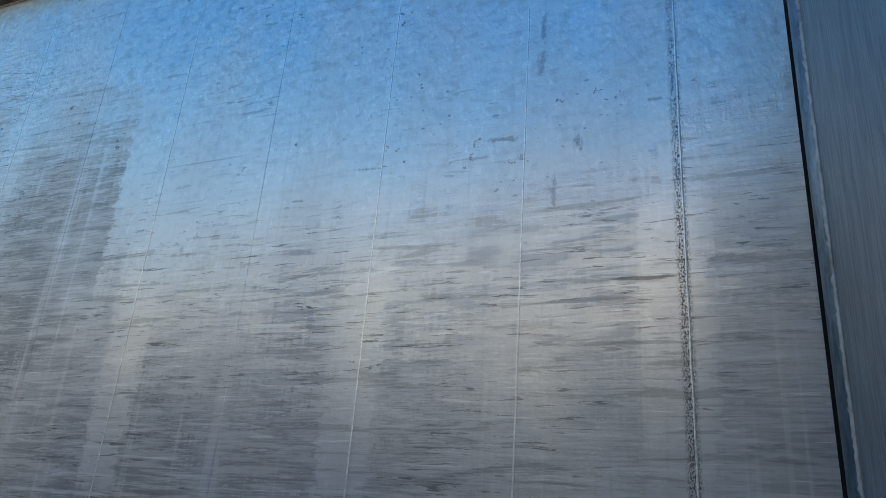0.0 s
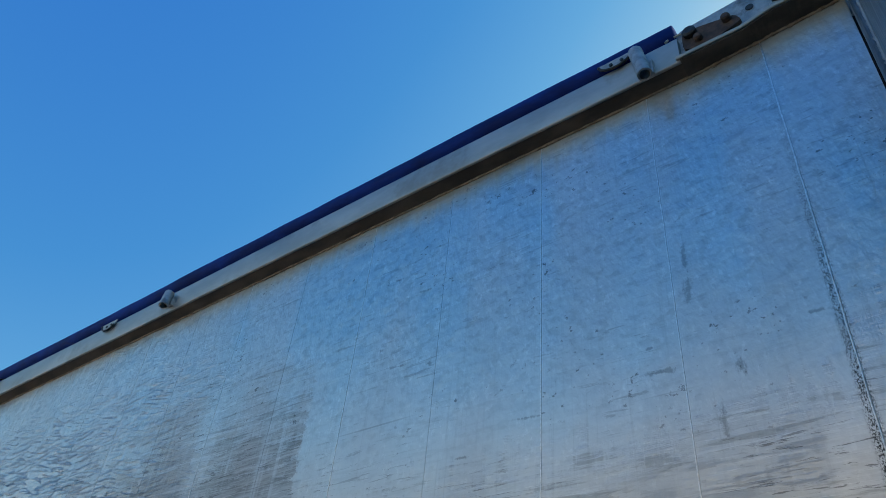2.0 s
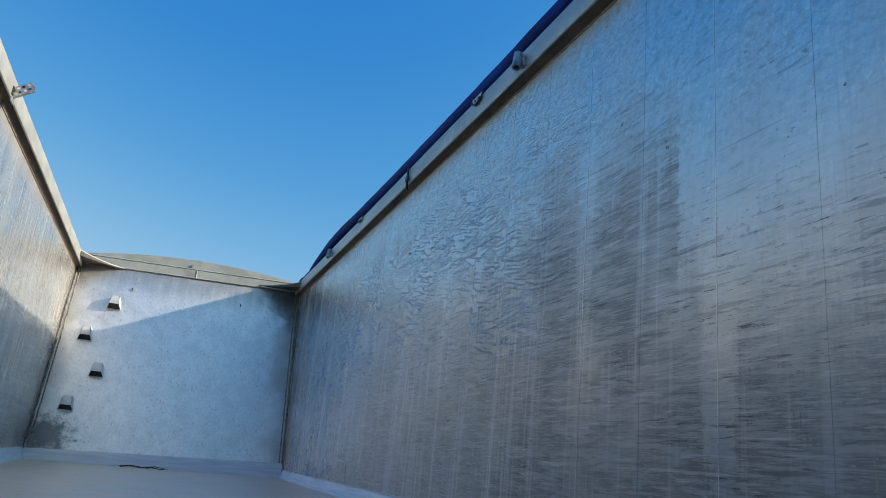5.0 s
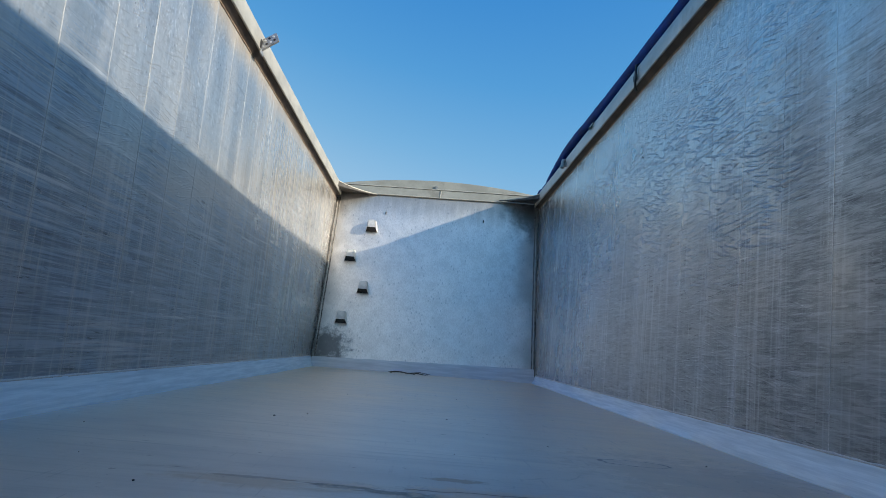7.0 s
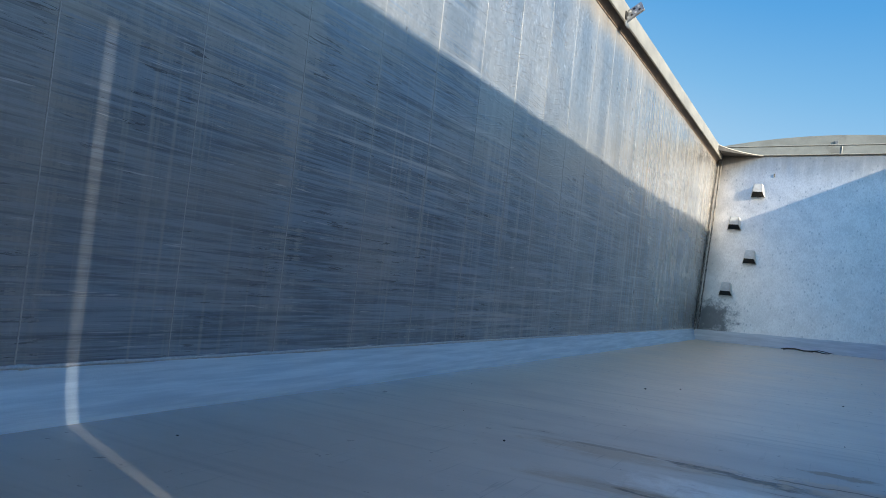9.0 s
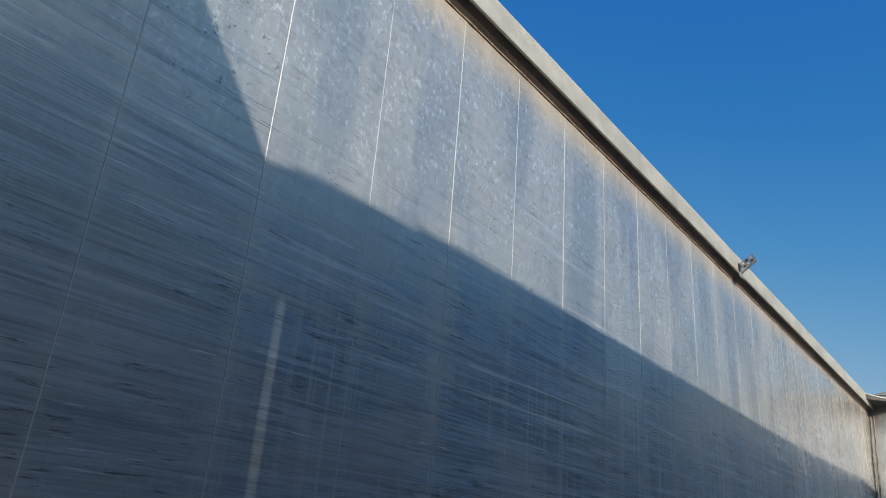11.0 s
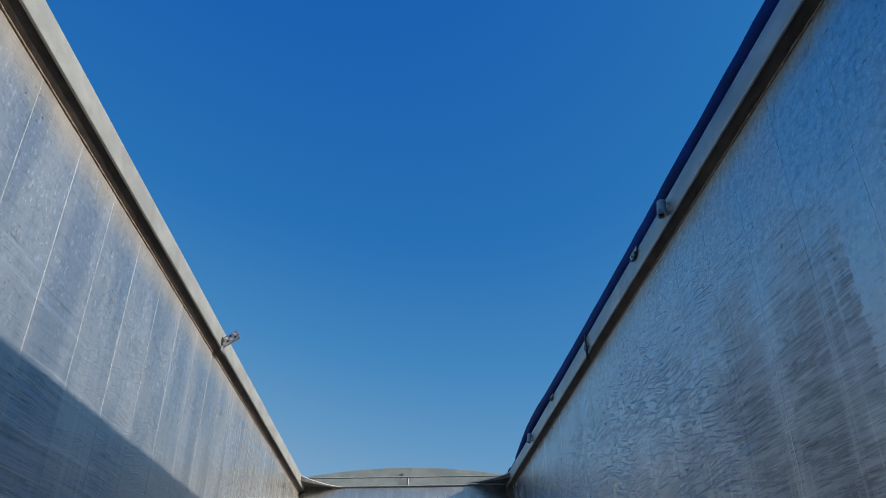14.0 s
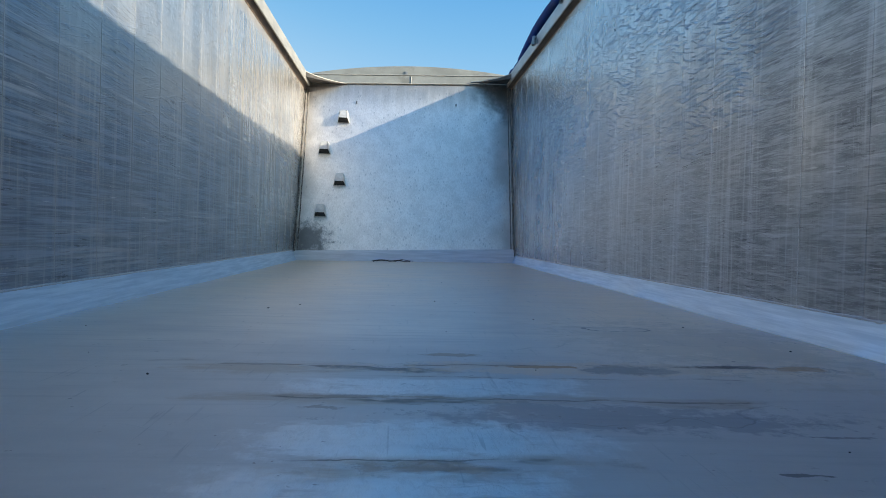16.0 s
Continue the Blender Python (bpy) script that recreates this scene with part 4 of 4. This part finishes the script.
# ---- corner gussets ----
for side in (-1, 1):
    face = x_right if side > 0 else x_left
    g = thing("corner_gusset", "thin curved sheet gusset bracing rail and headboard", "bracket", "corner gussets")
    cx, cy = face(8.1, 1.9) - side * 0.02, y_head(1.93) - 0.01
    zt = rail_tilt(cx) + 0.045
    edge = [(0, 0)] + [(0.43 * (1 - t) ** 1.2, 0.38 * t ** 1.2) for t in [i / 10 for i in range(11)]]
    bm = plate(edge, (cx, cy, zt), (-side, 0, 0.004 * side), (0, -1, 0), (0, 0, -1), 0.007)
    part("web", bm, M_GUSSET_SHADE, g)
    lipsec, skirt = [], []
    for e in edge[1:]:
        up = 0.050 * (e[1] / 0.38) ** 1.6
        c = Vector((cx - side * e[0], cy - e[1], zt + up))
        lipsec.append([c + Vector((0, 0.002, 0.004)), c + Vector((0, -0.008, 0.004)), c + Vector((0, -0.008, -0.003)), c + Vector((0, 0.002, -0.003))])
        skirt.append([c + Vector((0, 0, -0.002)), c + Vector((0, -0.003, -0.002)), c + Vector((0, -0.003, -up - 0.009)), c + Vector((0, 0, -up - 0.009))])
    part("lip", loft(lipsec), M_RAIL, g, "pale folded lip")
    part("skirt", loft(skirt), M_GUSSET_SHADE, g, "dark skirt with shade in its colour")


# ---- steps on the headboard ----
def step_bracket():
    """A folded foothold: sloping face, two cheeks, open below."""
    th = thing("step_bracket", "folded grey metal foothold welded to the headboard", "step", "headboard steps")
    w0, w1, h, d, t = 0.066, 0.046, 0.124, 0.095, 0.005
    back = [Vector((-w0, 0, 0)), Vector((w0, 0, 0)), Vector((w1, 0, h)), Vector((-w1, 0, h))]
    fr = [Vector((-w0 * 0.70, -d, 0.024)), Vector((w0 * 0.70, -d, 0.024)), Vector((w1 * 0.80, -d * 0.9, h - 0.012)), Vector((-w1 * 0.80, -d * 0.9, h - 0.012))]

    def slab(pts, out):
        bm = bmesh.new()
        a = [bm.verts.new(p) for p in pts]
        b = [bm.verts.new(p - out * t) for p in pts]
        bm.faces.new(a)
        bm.faces.new(b[::-1])
        for i in range(4):
            j = (i + 1) % 4
            bm.faces.new((a[i], b[i], b[j], a[j]))
        return bm

    part("tread_face", slab(fr, Vector((0, -1, 0))), M_STEP, th)
    part("top_plate", slab([fr[3], fr[2], back[2], back[3]], Vector((0, 0, 1))), M_STEP, th)
    part("cheek", slab([back[0], fr[0], fr[3], back[3]], Vector((-1, 0, 0))), M_STEP, th)
    part("cheek", slab([back[1], back[2], fr[2], fr[1]], Vector((1, 0, 0))), M_STEP, th)
    # dark sheet put in for the shade inside the hollow step
    part("packed_dirt", slab([Vector((-0.059, -0.002, 0.008)), Vector((0.059, -0.002, 0.008)), Vector((0.041, -d + 0.007, 0.030)), Vector((-0.041, -d + 0.007, 0.030))], Vector((0, 0, -1))), M_DARKSTEEL, th, "dark sheet for the shade in the hollow")
    return th


LEAN = math.degrees(math.atan(0.316))
spots = ((-0.678, 1.464), (-0.860, 1.116), (-0.685, 0.783), (-0.864, 0.453))
first = step_bracket()
for i, (x, z) in enumerate(spots):
    m = pose(x, y_head(z) - 0.002, z, -LEAN * 0.9, 0, 0)
    if i == 0:
        first.matrix_basis = m
    else:
        copy_thing(first, m)

# two small bolts high on the headboard
for x, z in ((-0.546, 1.715), (0.522, 1.724)):
    bt = thing("headboard_bolt", "small dark bolt stub in the headboard", "bolt", "headboard bolts")
    part("shank", tube([(x, y_head(z) + 0.01, z), (x, y_head(z) - 0.016, z)], 0.005, 8), M_DARKSTEEL, bt)
    part("head", tube([(x, y_head(z) - 0.014, z), (x, y_head(z) - 0.018, z - 0.026)], 0.006, 6), M_DARKSTEEL, bt)

# ---- rolled tarpaulin on the shaded rail ----
tarp = thing("rolled_tarpaulin", "rolled dark blue tarpaulin lying along the top rail", "tarpaulin")
pts, rad = [], []
for i in range(101):
    y = 0.46 + (7.48 - 0.46) * i / 100
    sag = 0.004 * noise.noise(Vector((y * 0.9, 1, 0))) + 0.006 * math.sin(y * 1.3)
    rise = 0.020 * math.exp(-((y - 6.3) / 0.5) ** 2) - 0.060 * max(0.0, (y - 6.7) / 0.78) ** 1.5
    pts.append((x_right(y, 2) - 0.014, y, 2.158 - 0.002 * y + sag + rise))
    rad.append(0.041 - 0.010 * max(0.0, (y - 6.6) / 0.9) + 0.003 * noise.noise(Vector((y * 2.1, 4, 0))))
part("roll", tube(pts, rad, 16, 0.05), M_TARP, tarp, smooth=True)
# unseen flap, added to shape the shadow edge on sunny side and headboard
flap = []
for i in range(61):
    y = 0.46 + 7.62 * i / 60
    x = x_right(y, 2)
    low = 0.042 * max(0.0, min(1.0, (y - 6.4) / 0.6))
    flap.append([Vector((x + 0.010, y, 2.192 - low)), Vector((x + 0.050, y, 2.178 - low)), Vector((x + 0.100, y, 2.110 - low)), Vector((x + 0.112, y, 1.98)), Vector((x + 0.108, y, 1.98)), Vector((x + 0.096, y, 2.105 - low)), Vector((x + 0.048, y, 2.170 - low)), Vector((x + 0.008, y, 2.184 - low))])
part("shadow_flap", loft(flap), M_TARP, tarp, smooth=True)
part("loose_end", tube([(x_right(y, 2) - 0.030, y, z) for y, z in ((7.72, 2.020), (7.80, 2.048), (7.92, 2.062), (8.02, 2.050), (8.08, 2.030))], [0.010, 0.024, 0.028, 0.024, 0.010], 10, 0.25), M_TARP, tarp, "loose end of the tarpaulin", smooth=True)

# ---- tube sockets on the shaded rail ----
def socket(y, tall, lean, r=0.021, drop=0.0):
    th = thing("tube_socket", "short grey tube socket standing on the rail", "socket", "tube sockets")
    x = x_right(y, 2) - 0.058 - 0.020
    z = 2.048 - drop
    a, b = Vector((x - 0.010, y - lean, z - tall * 0.62)), Vector((x + 0.004, y + lean, z + tall * 0.38))
    part("tube", pipe((a, b), r, r * 0.72), M_ZINC, th, smooth=True).data.set_sharp_from_angle(angle=radians(40))
    part("foot", block(x + 0.010, x + 0.030, y - 0.03, y + 0.012, z - tall * 0.45, z + 0.0, 0.003), M_ZINC, th)
    return th


socket(0.552, 0.135, 0.012, 0.021, -0.006)
socket(2.74, 0.080, 0.008, 0.021, 0.010)
socket(6.40, 0.075, 0.008, 0.020, 0.045)

# ---- eyelet tongues hanging from the tarpaulin ----
def tongue(y, big, z):
    th = thing("strap_loop", "half-round tongue with a dark cord loop on the rail", "loop", "strap loops")
    x = x_right(y, 2) - 0.056
    r = 0.048 * big
    out = [(r * 1.3 * math.cos(a), -r * 0.9 * math.sin(a)) for a in [math.pi * i / 14 for i in range(15)]]
    tg = part("tongue", plate(out, (x, y, z), (0, 1, 0), (0, 0, 1), (-1, 0, 0), 0.004), M_ZINC, th)
    arc = [(x - 0.006, y + r * 1.35 * math.cos(a), z - r * 0.95 * math.sin(a)) for a in [math.pi * (0.05 + 0.75 * i / 16) for i in range(17)]]
    part("cord", tube(arc, 0.0045, 6), M_DARKSTEEL, th, "dark cord", smooth=True)
    for s in (-0.5, 0.35):
        part("rivet", tube([(x - 0.003, y + r * s, z - 0.020), (x - 0.008, y + r * s, z - 0.020)], 0.006, 8), M_DARKSTEEL, tg)
    return th


tongue(0.632, 0.85, 2.142)
tongue(3.24, 0.95, 2.092)
tongue(5.46, 0.8, 2.068)

# dark strap end hanging over the rail
hk = thing("strap_hook", "dark wire hook hanging over the rail face", "hook")
x = x_right(4.30, 2) - 0.058
part("wire", tube([(x + 0.03, 4.305, 2.10), (x - 0.003, 4.302, 2.082), (x - 0.006, 4.295, 1.99), (x - 0.006, 4.285, 1.935), (x + 0.004, 4.292, 1.918)], 0.0075, 8), M_DARKSTEEL, hk, smooth=True)
part("buckle", block(x - 0.012, x - 0.001, 4.275, 4.325, 1.985, 2.020, 0.003), M_DARKSTEEL, hk)

# ---- latch at the rear end of the shaded rail ----
lt = thing("rear_latch", "grey latch plates with rusty bracket and dark rollers", "latch")
lt.location.z = 0.064
xr = x_right(0.25, 2)
prof = rounded([Vector((0.062, 1.942)), Vector((0.062, 1.958)), Vector((-0.08, 1.958)), Vector((-0.08, 1.900)), Vector((-0.02, 1.900)), Vector((-0.002, 1.966))], 0.006)
secs = []
for i in range(25):
    y = 0.045 + 0.415 * i / 24
    lift = 0.022 * (1 - max(0.0, min(1.0, (y - 0.20) / 0.08)))
    secs.append([Vector((x_right(y, 1.9) - p[0], y, p[1] + (lift if p[0] > 0.04 else 0.0))) for p in prof])
under = []
for i in range(25):
    y = 0.045 + 0.405 * i / 24
    lift = 0.022 * (1 - max(0.0, min(1.0, (y - 0.20) / 0.08)))
    under.append([Vector((x_right(y, 1.9) - a, y, b)) for a, b in ((0.056, 1.9415 + lift), (0.056, 1.9385 + lift), (0.001, 1.954 - 0.075 * (y - 0.045)), (0.001, 1.960 - 0.075 * (y - 0.045)))])
part("underside", loft(under), M_GRIME_SHADE, lt, "underside with brown grime and recess shade in its colour")
part("caulk", bead((x_right(0.06, 1.95), 0.06, 1.950), (x_right(0.45, 1.95), 0.45, 1.920), (-1, 0, -0.5), 0.012, 0.006, 60, 2.0, 0.9), M_CAULK, lt, "rusty brown caulked joint", smooth=True)
part("angle_bar", loft(secs), M_RAIL, lt, "weathered angle bar", smooth=True).data.set_sharp_from_angle(angle=radians(35))
out = rounded([Vector((0.205, 1.97)), Vector((0.455, 1.93)), Vector((0.455, 2.098)), Vector((0.262, 2.112)), Vector((0.222, 2.105)), Vector((0.205, 2.06))], 0.022, 4)
side_plate = part("side_plate", plate(out, (xr - 0.030, 0, 0), (0, 1, 0), (0, 0, 1), (1, 0, 0), 0.008), M_ZINC, lt)
out = rounded([Vector((0.055, 1.97)), Vector((0.205, 1.97)), Vector((0.205, 2.035)), Vector((0.165, 2.028)), Vector((0.135, 2.060)), Vector((0.062, 2.048))], 0.018, 4)
front_plate = part("front_plate", plate(out, (xr - 0.027, 0, 0), (0, 1, 0), (0, 0, 1), (1, 0, 0), 0.008), M_ZINC, lt)
out = rounded([Vector((0.275, 1.995)), Vector((0.290, 2.030)), Vector((0.395, 2.056)), Vector((0.436, 2.054)), Vector((0.438, 1.990)), Vector((0.390, 1.958))], 0.012, 4)
rusty = part("rusty_bracket", plate(out, (xr - 0.048, 0, 0), (0, 1, 0), (0, 0, 1), (1, 0, 0), 0.012), M_RUST, lt, "rusty bracket")
for y, z, r, m in ((0.412, 2.040, 0.020, M_DARKSTEEL), (0.392, 2.000, 0.012, M_RUST), (0.312, 2.024, 0.013, M_RUST)):
    part("bolt", tube([(xr - 0.036, y, z), (xr - 0.062, y, z), (xr - 0.066, y, z)], [r, r, r * 0.7], 10), m, rusty)
for y, z, r in ((0.172, 2.050, 0.026), (0.125, 2.060, 0.018)):
    part("roller", tube([(xr - 0.002, y, z), (xr - 0.008, y, z), (xr - 0.040, y, z), (xr - 0.046, y, z)], [r * 0.7, r, r, r * 0.7], 14), M_DARKSTEEL, lt, "black greasy roller", smooth=True)
# dark discs stand in for the shade inside the plates' holes
for y, z in ((0.252, 2.052), (0.232, 2.092), (0.118, 2.022), (0.088, 2.030), (0.150, 2.000)):
    part("hole_plug", tube([(xr - 0.024, y, z), (xr - 0.033, y, z)], 0.011 if z < 2.09 else 0.006, 10), M_DARKSTEEL, side_plate if y > 0.2 else front_plate)
# unseen plate, added to shape the latch's shadow on the sunny side
part("shadow_plate", plate([(-0.08, 1.86), (0.50, 1.86), (0.50, 2.158), (0.26, 2.158), (0.04, 2.150), (-0.08, 2.122)], (xr + 0.045, 0, 0), (0, 1, 0), (0, 0, 1), (1, 0, 0), 0.030), M_ZINC, lt)
part("end_roller", tube([(xr - 0.035, 0.05, 1.955), (xr - 0.035, 0.05, 2.10)], 0.017, 12), M_ZINC, lt, smooth=True)
part("cable_pin", tube([(xr - 0.035, 0.43, 2.078), (xr - 0.040, 0.475, 2.074), (xr - 0.044, 0.485, 2.062)], 0.004, 6), M_RAIL, lt)

# ---- bracket with punched holes on the sunny rail ----
br = thing("rail_bracket", "punched grey metal bracket sticking out from the rail", "bracket")
xl = x_left(4.25, 1.95) + 0.047
o = Vector((xl - 0.002, 4.13, 1.868))
u = Vector((0.80, 0.05, 0.60)).normalized()
v = Vector((-0.40, 0.35, 0.80)).normalized()
w = u.cross(v).normalized()
arm = part("arm", plate(rounded([Vector((0, 0)), Vector((0.125, 0)), Vector((0.125, 0.062)), Vector((0.010, 0.066))], 0.006), o, u, v, w, 0.014), M_ZINC, br)
for i in range(4):
    for j in range(2):
        c = o + u * (0.026 + 0.025 * i) + v * (0.018 + 0.028 * j)
        part("stud", tube([c + w * 0.016, c - w * 0.004], 0.0075, 7), M_DARKSTEEL if (i + j) % 2 else M_STEP, arm)
# dark plate put in for the shade of the rail's slot
part("slot_cover", block(xl - 0.004, xl + 0.003, 4.10, 4.135, 1.89, 1.935, 0.001), M_DARKSTEEL, br, "dark plate standing for the shade in the rail slot")
part("flange", block(xl - 0.002, xl + 0.006, 4.105, 4.17, 1.856, 1.880, 0.002), M_ZINC, br)

# ---- tailgate behind the camera, with its open hatch ----
gate = thing("tailgate", "closed aluminium tailgate with an open discharge hatch", "tailgate")
gb = bmesh.new()
GX0, GX1, GZ0, GZ1 = -1.19, 1.19, 0.0, 2.155
HX0, HX1, HZ0, HZ1 = -0.45, 0.40, 0.06, 0.62
outer = [(GX0, GZ0), (GX1, GZ0), (GX1, GZ1), (GX0, GZ1)]
inner = [(HX0, HZ0), (HX1, HZ0), (HX1, HZ1), (HX0, HZ1)]
lay = [[[gb.verts.new((p[0], y, p[1] - (0.10 if p[1] > 2 and y > 0 else 0.0))) for p in ring] for ring in (outer, inner)] for y in (0.024, -0.068)]
for i in range(4):
    j = (i + 1) % 4
    gb.faces.new((lay[0][0][i], lay[0][0][j], lay[0][1][j], lay[0][1][i]))
    gb.faces.new((lay[1][0][j], lay[1][0][i], lay[1][1][i], lay[1][1][j]))
    gb.faces.new((lay[0][0][j], lay[0][0][i], lay[1][0][i], lay[1][0][j]))
    gb.faces.new((lay[0][1][i], lay[0][1][j], lay[1][1][j], lay[1][1][i]))
part("sheet", gb, M_GATE, gate)
for s in (-1, 1):
    sx = 1.157 * s
    sec = [[Vector((sx + s * 0.026 * math.cos(a) - s * 0.008, 0.019 + 0.024 * math.sin(a), z)) for a in [math.pi * i / 8 for i in range(9)]] for z in (0.01, 2.06)]
    edge = part("edge_strip", loft(sec), M_GATE, gate, smooth=True)
    part("weld_seam", bead((sx - s * 0.036, 0.025, 0.02), (sx - s * 0.036, 0.025, 2.05), (0, 1, 0), 0.008, 0.005, 300, s * 4.0, 0.9), M_ZINC, edge, smooth=True)
    part("seal", block(1.196 if s > 0 else -1.225, 1.225 if s > 0 else -1.196, 0.030, 0.050, 0.0, 1.95, 0.004), M_RUBBER, gate, "black rubber seal")
# frame round the hatch
for a, b, c, d in ((HX0 - 0.05, HX0, HZ0, HZ1), (HX1, HX1 + 0.05, HZ0, HZ1), (HX0 - 0.05, HX1 + 0.05, HZ1, HZ1 + 0.05)):
    part("hatch_frame", block(a, b, -0.10, -0.066, c, d, 0.003), M_GATE, gate)

# ---- twig and crumbs on the floor ----
tw = thing("twig", "thin dry twig lying on the floor", "twig")
tw.location.z = 0.025
main = [(-0.30 + 0.36 * t, 7.22 + 0.03 * math.sin(5 * t), 0.010 + 0.010 * abs(math.sin(7 * t))) for t in [i / 14 for i in range(15)]]
part("stem", tube(main, [0.008 - 0.004 * i / 14 for i in range(15)], 6, 0.4), M_TWIG, tw)
part("shoot", tube([main[4], (-0.16, 7.14, 0.022), (-0.06, 7.12, 0.010)], [0.005, 0.004, 0.002], 5), M_TWIG, tw)
part("shoot", tube([main[8], (-0.02, 7.32, 0.026), (0.09, 7.33, 0.012)], [0.005, 0.004, 0.002], 5), M_TWIG, tw)
part("shoot", tube([main[1], (-0.31, 7.15, 0.014)], [0.006, 0.003], 5), M_TWIG, tw)

rng = random.Random(5)
cb = bmesh.new()
for i in range(22):
    y = 1.0 + 6.4 * rng.random() ** 1.2
    x = rng.uniform(-1.05, 1.05)
    r = rng.choice((0.0012, 0.0016, 0.002, 0.003))
    m = Matrix.Translation((x, y, floor_z(x, y) + r * 0.5)) @ Matrix.Rotation(rng.uniform(0, 6), 4, "Z") @ Matrix.Diagonal((rng.uniform(1, 2.2), 1, 0.7, 1))
    bmesh.ops.create_icosphere(cb, subdivisions=1, radius=r, matrix=m)
tagged(part("floor_crumbs", cb, M_CRUMB), "scattered dark crumbs of old load on the floor", "crumbs", kind="stuff")
